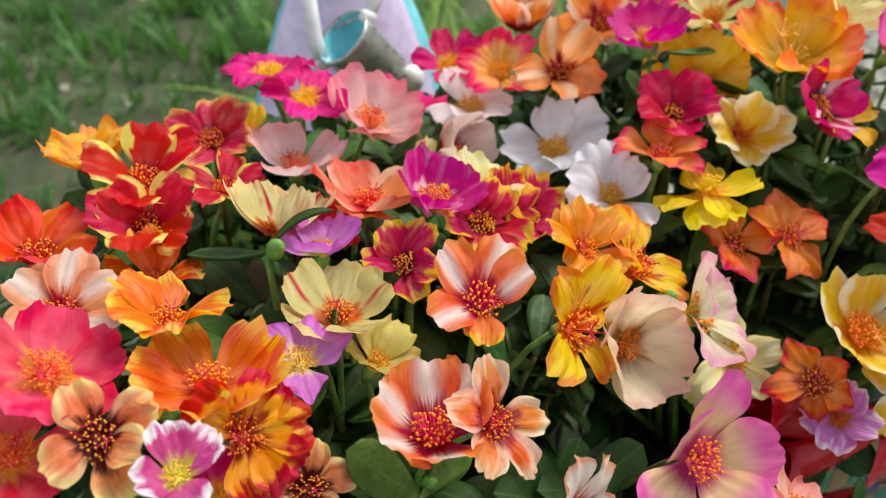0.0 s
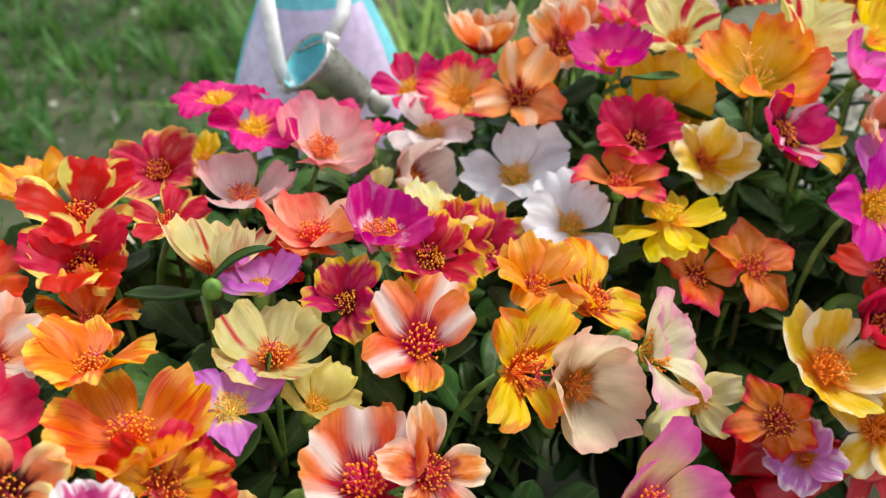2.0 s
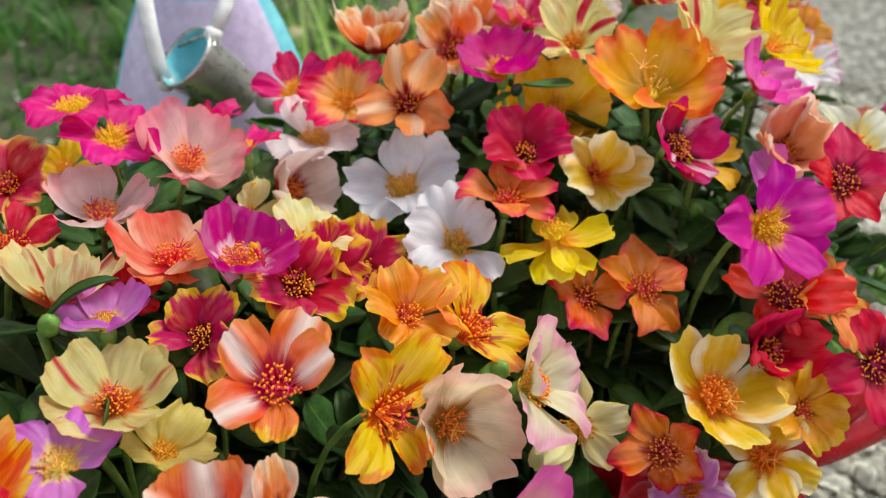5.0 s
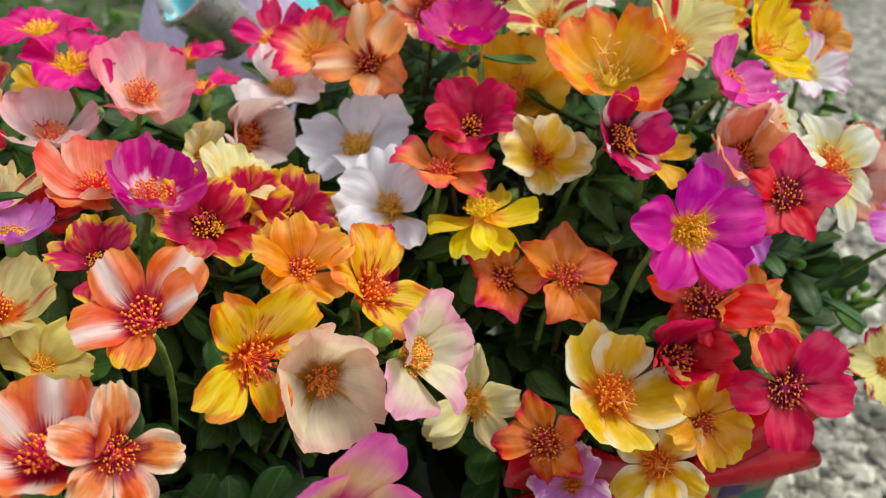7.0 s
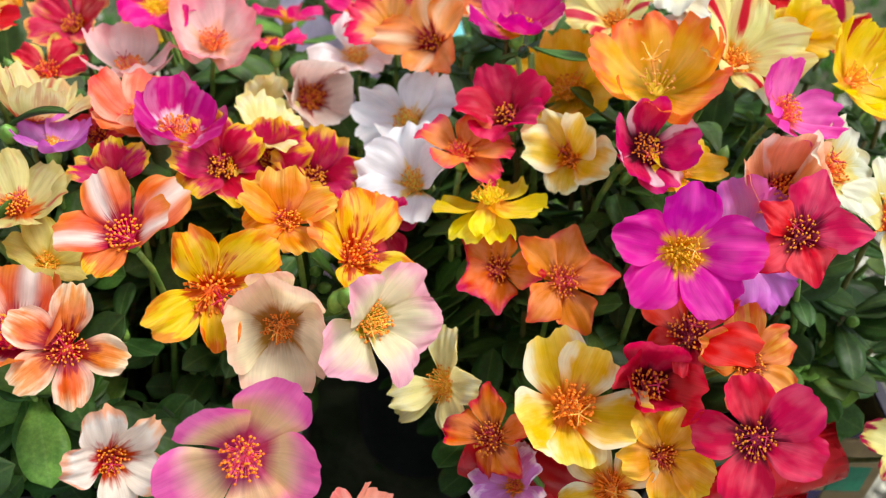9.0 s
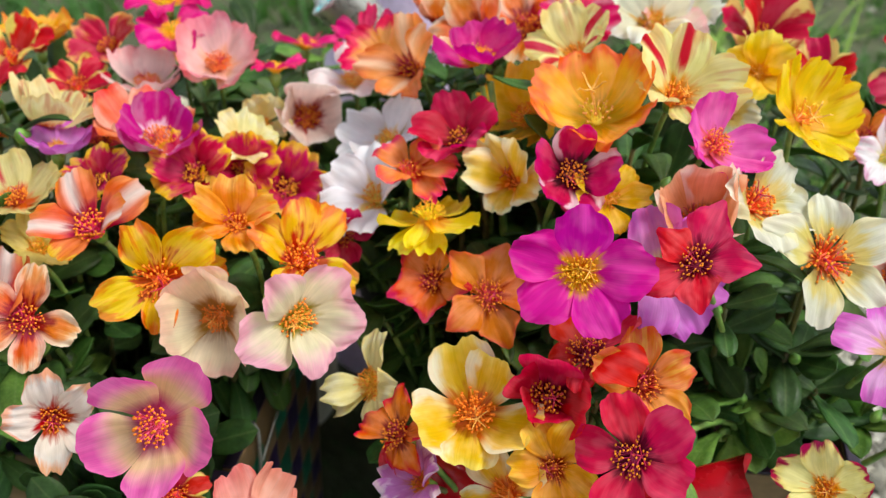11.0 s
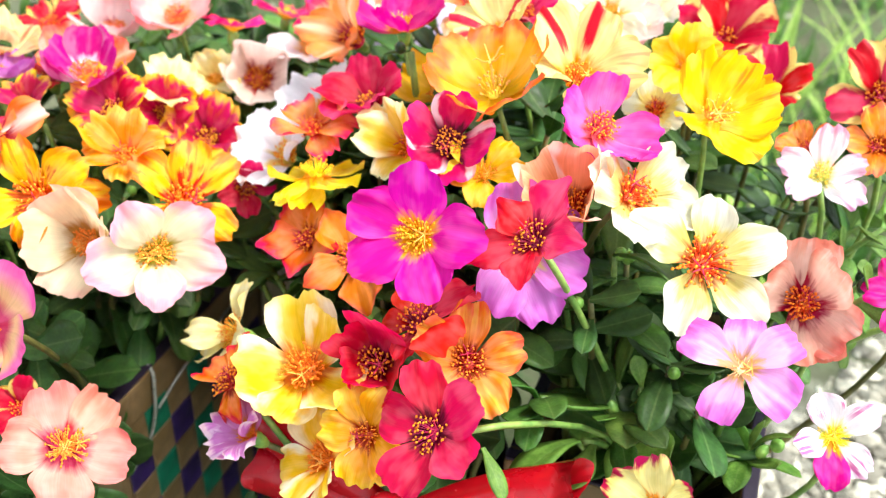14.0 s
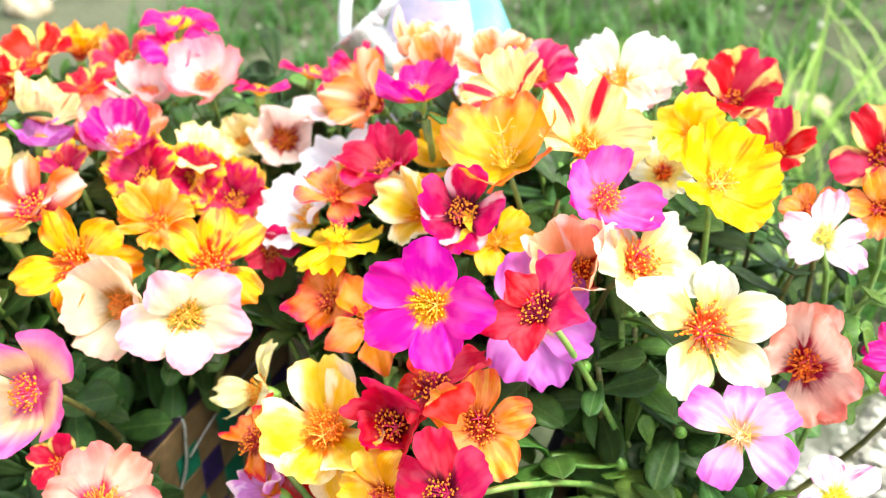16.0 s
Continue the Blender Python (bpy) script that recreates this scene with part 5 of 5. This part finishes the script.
bloom("yelwhite", 0.1597, 0.2278, 0.2797, -97, 45, 20, 18.1, 18, "r")
bloom("yelstreak", 0.1900, 0.3655, 0.3591, -33, 36, 0, 21.6, 30, "o", petals=((29, 15, 21.1), (87, 24, 21.9), (145, 34, 20.8), (207, 36, 22.6), (307, 37, 22.4)))
bloom("pink", 0.1719, 0.3290, 0.3603, -23, 34, 0, 19.0, 32, "o", petals=((63, 25, 20.1), (164, 33, 18.2), (241, 34, 18.7), (299, 31, 19.0), (357, 34, 18.9)))
bloom("peachcup", 0.1784, 0.3118, 0.3418, -88, 35, 0, 21.4, 57, "c", petals=((28, 56, 21.4), (111, 56, 21.4), (195, 55, 22.0), (250, 56, 21.4), (304, 58, 20.1)))
bloom("creamyel", 0.1886, 0.3245, 0.3455, -12, 34, 0, 22.4, 16, "r", petals=((56, 11, 23.1), (108, 22, 21.8), (173, -12, 17.0), (237, 34, 23.0), (326, 23, 22.4)))
bloom("creamyel", 0.2142, 0.3293, 0.3319, -47, 41, 0, 24.7, 8, "k", petals=((43, -3, 25.6), (105, 18, 25.3), (162, -5, 22.5), (247, 21, 27.6), (334, 10, 24.5)))
bloom("salmonstreak", 0.2358, 0.3618, 0.3114, -75, 57, 0, 22.4, 38, "o", petals=((26, 33, 22.8), (68, 34, 22.2), (141, 41, 22.1), (197, 25, 23.4), (259, 55, 21.7)))
bloom("lilacpink", 0.2440, 0.3052, 0.3249, -82, 34, 0, 16.7, -3, "z", petals=((1, -3, 16.3), (80, -3, 16.8), (142, -1, 16.9), (200, -11, 15.9), (266, 3, 17.9)), knee=(0.238, 0.325, 0.3), foot=(0.215, 0.36, 0.2))
bloom("whitestreak", 0.2642, 0.3352, 0.2915, -59, 43, 0, 15.7, 25, "n", petals=((56, 26, 15.1), (139, 21, 16.1), (211, 25, 15.6), (299, 33, 15.3), (359, 17, 16.4)), odd=(4, 'mag'))
bloom("oryel", 0.1835, 0.2615, 0.3143, -45, 36, 0, 18.1, 16, "r", petals=((34, 16, 18.6), (103, 11, 17.7), (177, 20, 18.4), (249, 15, 18.1), (322, 15, 18.1)))
bloom("violet", 0.1726, 0.2942, 0.3305, -45, 47, 0, 22.3, 14, "r", petals=((13, 7, 22.7), (74, 13, 22.3), (134, 13, 22.3), (195, 13, 23.2), (329, 19, 21.7)))
bloom("creamstreak", 0.1511, 0.3433, 0.3650, -45, 26, 0, 26.3, 38, "r", petals=((10, 26, 16.0), (80, 36, 26.6), (157, 39, 25.1), (228, 48, 27.3), (299, 38, 20.0)))
bloom("yel2", 0.1681, 0.3845, 0.3620, -75, 46, 0, 17.0, 40, "b", petals=((49, 39, 17.0), (124, 39, 17.0), (198, 41, 17.0), (260, 38, 16.8), (334, 39, 17.0)))
bloom("crimband", 0.1526, 0.4344, 0.3520, -50, 31, 0, 24.6, 46, "b", petals=((66, 45, 24.0), (150, 45, 24.6), (234, 55, 23.8), (270, 35, 25.0), (348, 45, 24.6)))
bloom("crimband", 0.1814, 0.4233, 0.3446, -58, 26, 0, 18.5, 39, "r", petals=((27, 39, 18.5), (96, 41, 17.8), (179, 36, 18.3), (248, 39, 18.5), (318, 39, 18.5)))
bloom("whitecream", 0.1161, 0.4070, 0.3592, -67, 30, 0, 21.2, 26, "r")
bloom("whitecream", 0.1232, 0.4260, 0.3542, -59, 19, 30, 19.5, 36, "r")
bloom("oryel", 0.2076, 0.4046, 0.3383, -82, 42, 0, 11.9, 20, "r")
bloom("crimband", 0.2133, 0.4452, 0.3472, -73, 36, 20, 22.2, 32, "r")
bloom("oryel", 0.2254, 0.4196, 0.3421, -72, 43, 0, 15.6, 22, "r")
bloom("whitepp", 0.2183, 0.3958, 0.3364, -68, 40, 0, 18.3, 34, "n", petals=((48, 24, 18.8), (93, 45, 17.6), (191, 31, 18.1), (263, 33, 18.3), (335, 33, 18.3)))
bloom("peachor", 0.0731, 0.3794, 0.3566, -55, 26, 0, 22.6, 28, "r")
bloom("crimpink", 0.0928, 0.3849, 0.3587, -44, 18, 20, 20.0, 28, "r")
bloom("crimyel", 0.0282, 0.2752, 0.3190, -31, 35, 0, 20.2, 36, "w")
bloom("crimyel", 0.0152, 0.2659, 0.3294, -37, 48, 20, 17.8, 38, "w")
bloom("creamyel2", 0.0120, 0.2708, 0.3330, -4, 22, 0, 16.6, 36, "r", petals=((54, 32, 16.2), (130, 35, 16.6), (206, 39, 16.6), (275, 35, 16.6), (345, 35, 16.6)))
bloom("creamyel", 0.1598, 0.3825, 0.3435, -62, 44, 0, 15.5, 25, "r")
bloom("salmondark", 0.1032, 0.1716, 0.2837, 7, 36, 0, 19.8, 15, "o", petals=((41, 13, 20.1), (101, 14, 19.6), (165, 14, 19.8), (229, 16, 19.5), (315, 14, 19.8)))
bloom("creamtip", 0.2419, 0.2813, 0.2839, -111, 38, 0, 17.4, 32, "r", petals=((0, 32, 17.4), (72, 32, 17.4), (145, 34, 17.2), (214, 35, 16.9), (288, 26, 17.6)))
bloom("amber", 0.1478, 0.3043, 0.3438, -47, 26, 0, 14.0, 20, "r")
bloom("crim", 0.0594, 0.2701, 0.3140, -17, 59, 0, 11.8, 25, "r")
bloom("yel2", -0.0763, 0.3219, 0.3299, -71, 33, 0, 11.9, 35, "r")
bloom("redyel", 0.0651, 0.1725, 0.2719, -10, 36, 0, 12.0, 25, "r")
bloom("mag", 0.2609, 0.3752, 0.3213, -72, 43, 0, 14.1, 15, "r")
bloom("creamstreak", 0.1094, 0.3555, 0.3634, -107, 30, 20, 22.0, 38, "r")
bloom("peachor", 0.0647, 0.3589, 0.3587, -96, 38, 20, 22.3, 38, "r")
bloom("palepink", 0.1235, 0.4110, 0.3511, -70, 28, 0, 18.0, 35, "r")
bloom("hot", -0.0327, 0.3590, 0.3294, 100, 14, 10, 17.0, 8, "r")


# ---- foliage ----
def canopy(x, y):
    """Height of the leaves: a little under the flowers round about."""
    total = weight = 0.0
    for p, axis in FLOWER_HEADS:
        w = 1 / ((p.x - x) ** 2 + (p.y - y) ** 2 + 0.0004) ** 1.5
        total += w * p.z
        weight += w
    return total / weight


def nearest(x, y):
    return min(math.hypot(p.x - x, p.y - y) for p, _ in FLOWER_HEADS)


def clear_of_flowers(tip):
    """Lowers a leafy tip that would stand in front of a flower's face."""
    for _ in range(3):
        for p, axis in FLOWER_HEADS:
            d = tip - p
            if d.length < 0.026 and d.dot(axis) > -0.010:
                tip = tip - axis * (d.dot(axis) + 0.014)
    return tip


def spray(root, node, leaves, tone, words, buds=(), pods=()):
    """A stem from the soil to its node, with leaves that reach from a foot to a tip; wide: breadth against a usual leaf."""
    ob = empty("leafy_sprig", Matrix.Translation(root), words, "foliage", "purslane foliage")
    root, node = Vector(root), Vector(node)
    rel = node - root
    bm = bmesh.new()
    tube(bm, bezier(Vector((0, 0, 0)), Vector((rel.x * 0.3, rel.y * 0.3, rel.z * 0.7)), rel, 8), [0.0016] * 5 + [0.0013] * 3, 6)
    for base, tip, wide in leaves:
        if 0.003 < (Vector(base) - node).length < 0.03:
            tube(bm, bezier(rel * 0.9, (rel + Vector(base) - root) / 2 - Vector((0, 0, 0.003)), Vector(base) - root, 5), [0.0011, 0.001, 0.001, 0.0009, 0.0008], 5)
    stalk = part("stem", bm, STEM, ob)
    for i, (base, tip, wide) in enumerate(leaves):
        along = Vector(tip) - Vector(base)
        x = along.normalized()
        y = Vector((-0.35, 0.15, 1)).cross(x).normalized()
        turn = Matrix((x, y, x.cross(y))).transposed().to_4x4()
        lf = new("leaf", LEAF_MESHES[tone * 6 + (i * 5 + len(leaves)) % 6])
        lf.parent = ob
        lf.matrix_basis = Matrix.Translation(Vector(base) - root) @ turn @ Matrix.Diagonal((along.length, along.length * wide, along.length, 1))
    for mesh, name, spots in ((BUD_MESH, "bud", buds), (POD_MESH, "seed_pod", pods)):
        for i, (x, y, z, k) in enumerate(spots):
            b = new(name, mesh)
            b.parent = stalk
            b.matrix_basis = Matrix.Translation(Vector((x, y, z)) - root) @ pose(0, 0, 0, 25 * (-1) ** i, 18, 0) @ Matrix.Scale(k, 4)
    return ob


LOW = SOIL - 0.005
spray((0.100, 0.330, LOW), (0.0862, 0.3300, 0.3590), [((0.0870, 0.3305, 0.3611), (0.1058, 0.3323, 0.3598), 0.72), ((0.0862, 0.3300, 0.3590), (0.0760, 0.3260, 0.3560), 0.8)], 1,
      "grey-green purslane leaf and dark seed pod over an amber flower", pods=((0.0844, 0.3266, 0.3608, 1.0),))
spray((-0.030, 0.215, LOW), (-0.0350, 0.1950, 0.3260), [((-0.0350, 0.1950, 0.3260), (-0.0291, 0.1990, 0.3396), 1.25), ((-0.0350, 0.1950, 0.3260), (-0.0480, 0.2010, 0.3210), 1.0)], 1, "green purslane sprig with a leaf before a cream flower")
spray((0.010, 0.250, LOW), (0.0705, 0.2262, 0.3170), [((0.0700, 0.2270, 0.3120), (0.0820, 0.2300, 0.3050), 0.9), ((0.0700, 0.2270, 0.3120), (0.0640, 0.2200, 0.3050), 0.8)], 2,
      "light-green purslane sprig with plump buds beside a pink-tipped flower", buds=((0.0705, 0.2252, 0.3225, 1.5), (0.0672, 0.2247, 0.3200, 1.4)))
spray((0.200, 0.345, LOW), (0.2080, 0.3160, 0.2790), [((0.2095, 0.3170, 0.2860), (0.2040, 0.3190, 0.2950), 1.35), ((0.2080, 0.3140, 0.2780), (0.2130, 0.3190, 0.2880), 1.7), ((0.2080, 0.3120, 0.2770), (0.2190, 0.2960, 0.2830), 1.4),
      ((0.2070, 0.3080, 0.2780), (0.2080, 0.2960, 0.2840), 0.9), ((0.2080, 0.3160, 0.2790), (0.2190, 0.3280, 0.2860), 1.3), ((0.2060, 0.3180, 0.2760), (0.1900, 0.2860, 0.2840), 0.8), ((0.2020, 0.3150, 0.2840), (0.1980, 0.3260, 0.2990), 0.9)], 2,
      "fresh light-green purslane sprig with rounded leaves beside a red flower")
spray((0.203, 0.340, LOW), (0.2040, 0.2960, 0.2720), [((0.2040, 0.2930, 0.2740), (0.2010, 0.2630, 0.2740), 0.8), ((0.2080, 0.2960, 0.2730), (0.2140, 0.2760, 0.2720), 0.9), ((0.1975, 0.2540, 0.2960), (0.2110, 0.2490, 0.2890), 0.75)], 2,
      "light-green purslane sprig with long leaves under a rose-crimson flower")
spray((0.215, 0.360, LOW), (0.2420, 0.3360, 0.2640), [((0.2420, 0.3360, 0.2660), (0.2341, 0.3317, 0.2823), 0.9), ((0.2420, 0.3360, 0.2680), (0.2437, 0.3364, 0.2820), 0.8), ((0.2420, 0.3360, 0.2660), (0.2507, 0.3424, 0.2774), 0.8),
      ((0.2420, 0.3360, 0.2640), (0.2542, 0.3283, 0.2740), 0.9), ((0.2420, 0.3360, 0.2620), (0.2468, 0.3168, 0.2690), 0.8), ((0.2420, 0.3360, 0.2640), (0.2294, 0.3196, 0.2727), 0.9), ((0.2420, 0.3360, 0.2640), (0.2598, 0.3368, 0.2690), 0.8)], 2,
      "light-green purslane sprig with small buds beside a lilac-pink flower", buds=((0.2500, 0.3360, 0.2760, 1.1), (0.2470, 0.3330, 0.2730, 0.9)))
spray((0.190, 0.350, LOW), (0.1960, 0.3450, 0.3000), [((0.1960, 0.3420, 0.3020), (0.1780, 0.3290, 0.3080), 1.0), ((0.1960, 0.3420, 0.3020), (0.2120, 0.3450, 0.3060), 1.0)], 0, "dark green purslane sprig with broad leaves in the shade of flowers")
spray((-0.050, 0.225, LOW), (-0.0530, 0.2230, 0.3420), [((-0.0510, 0.2222, 0.3455), (-0.0340, 0.2331, 0.3529), 0.55), ((-0.0530, 0.2230, 0.3420), (-0.0800, 0.2330, 0.3330), 0.5), ((-0.0520, 0.2225, 0.3420), (-0.0400, 0.2190, 0.3330), 0.8)], 0,
      "dark green purslane sprig with long narrow leaves under a cream flower", buds=((-0.0500, 0.2225, 0.3440, 1.5),))
spray((0.120, 0.300, LOW), (0.0950, 0.2770, 0.3180), [((0.0930, 0.2765, 0.3180), (0.0730, 0.2735, 0.3150), 1.15), ((0.0950, 0.2750, 0.3180), (0.0965, 0.2590, 0.3080), 1.2), ((0.0970, 0.2765, 0.3180), (0.1160, 0.2720, 0.3120), 1.1)], 1,
      "green purslane sprig with three broad leaves under a yellow flower")
spray((0.190, 0.345, LOW), (0.1895, 0.2900, 0.2850), [((0.1900, 0.2880, 0.2860), (0.1836, 0.2754, 0.2994), 1.2), ((0.1905, 0.2880, 0.2850), (0.1932, 0.2710, 0.2900), 1.1), ((0.1910, 0.2890, 0.2860), (0.2030, 0.2790, 0.2960), 1.2),
      ((0.1880, 0.2900, 0.2860), (0.1760, 0.2830, 0.2930), 1.1), ((0.1900, 0.2890, 0.2860), (0.1990, 0.2720, 0.2820), 1.0)], 1, "green purslane sprig with oval leaves between red and apricot flowers")
_rng = random.Random(77)
sprig(_rng, Vector((0.196, 0.345, SOIL - 0.005)), Vector((0.204, 0.318, 0.262)), 2, 9, 0.022, words="fresh light-green purslane sprig beside a red flower")


def bare(p):
    """The thin place among the stems where the ceramic pot shows."""
    return -0.098 < p.x < -0.052 and 0.238 < p.y < 0.312


# leaves close under each flower
for _n, (_p, _axis) in enumerate(FLOWER_HEADS):
    if 0.055 < _p.x < 0.135 and _p.y < 0.235 or _p.x > 0.15 and _p.y < 0.255 or _p.x > 0.225:
        continue
    _tip = _p - _axis * _rng.uniform(0.017, 0.026) + Vector((_rng.uniform(-0.012, 0.012), _rng.uniform(-0.004, 0.014), -0.004))
    _tip = clear_of_flowers(_tip)
    _tip.z -= 0.012 if _p.x > 0.0 and _p.y < 0.24 else 0.0
    _tip.z = min(_tip.z, 0.245) if bare(_tip) else _tip.z
    # at the front right, shade under the flowers is painted as the darkest leaf tone
    sprig(_rng, root_of(_tip), _tip, min(_rng.choice((0, 1, 1)), 0 if _p.x > 0.0 and _p.y < 0.24 else 1), 8, _rng.uniform(0.018, 0.028), buds=_rng.choice((0, 0, 1, 2)), words="dark green purslane sprig with leaves under a flower")
# sprigs with dark seed pods at the outer edge, and one behind the amber flower
for _x, _y, _z, _k in ((0.254, 0.374, 0.322, 2), (0.247, 0.394, 0.312, 2), (0.262, 0.398, 0.300, 1), (0.238, 0.412, 0.318, 1)):
    sprig(_rng, root_of(Vector((_x - 0.03, _y, _z))), Vector((_x, _y, _z)), 2, 8, 0.015, buds=2, pods=_k, words="light-green purslane sprig with dark round seed pods")
# low leaves that fill the gap between the baskets
for _i in range(9):
    _tip = Vector((_rng.uniform(0.045, 0.085), _rng.uniform(0.292, 0.345), _rng.uniform(0.19, 0.235)))
    sprig(_rng, root_of(_tip), _tip, 0, 8, _rng.uniform(0.018, 0.026))
# the rest of the two clumps
_made = 0
while _made < 225:
    _x, _y = _rng.uniform(-0.17, 0.30), _rng.uniform(0.13, 0.46)
    if nearest(_x, _y) > 0.042:
        continue
    if _x > 0.15 and _y < 0.285 or _x > 0.228 or 0.16 < _x and _rng.random() < 0.25:
        continue
    _gap = abs((_x - 0.090) - (0.24 - _y) * 0.35)
    if _y < 0.26 and _gap < 0.018:
        continue
    if 0.17 < _y < 0.31 and -0.006 < (_x - 0.055) + (_y - 0.200) * 0.45 < 0.045:
        continue
    _tip = Vector((_x, _y, canopy(_x, _y) - _rng.uniform(0.016, 0.07)))
    _tip = clear_of_flowers(_tip)
    # front-right leaves: lowered, and shade put into their colour by forcing the dark tone
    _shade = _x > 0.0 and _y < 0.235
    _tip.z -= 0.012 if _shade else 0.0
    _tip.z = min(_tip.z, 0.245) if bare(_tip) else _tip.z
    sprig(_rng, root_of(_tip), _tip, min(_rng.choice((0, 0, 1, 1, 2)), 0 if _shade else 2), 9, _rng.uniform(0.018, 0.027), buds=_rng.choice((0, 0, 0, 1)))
    _made += 1
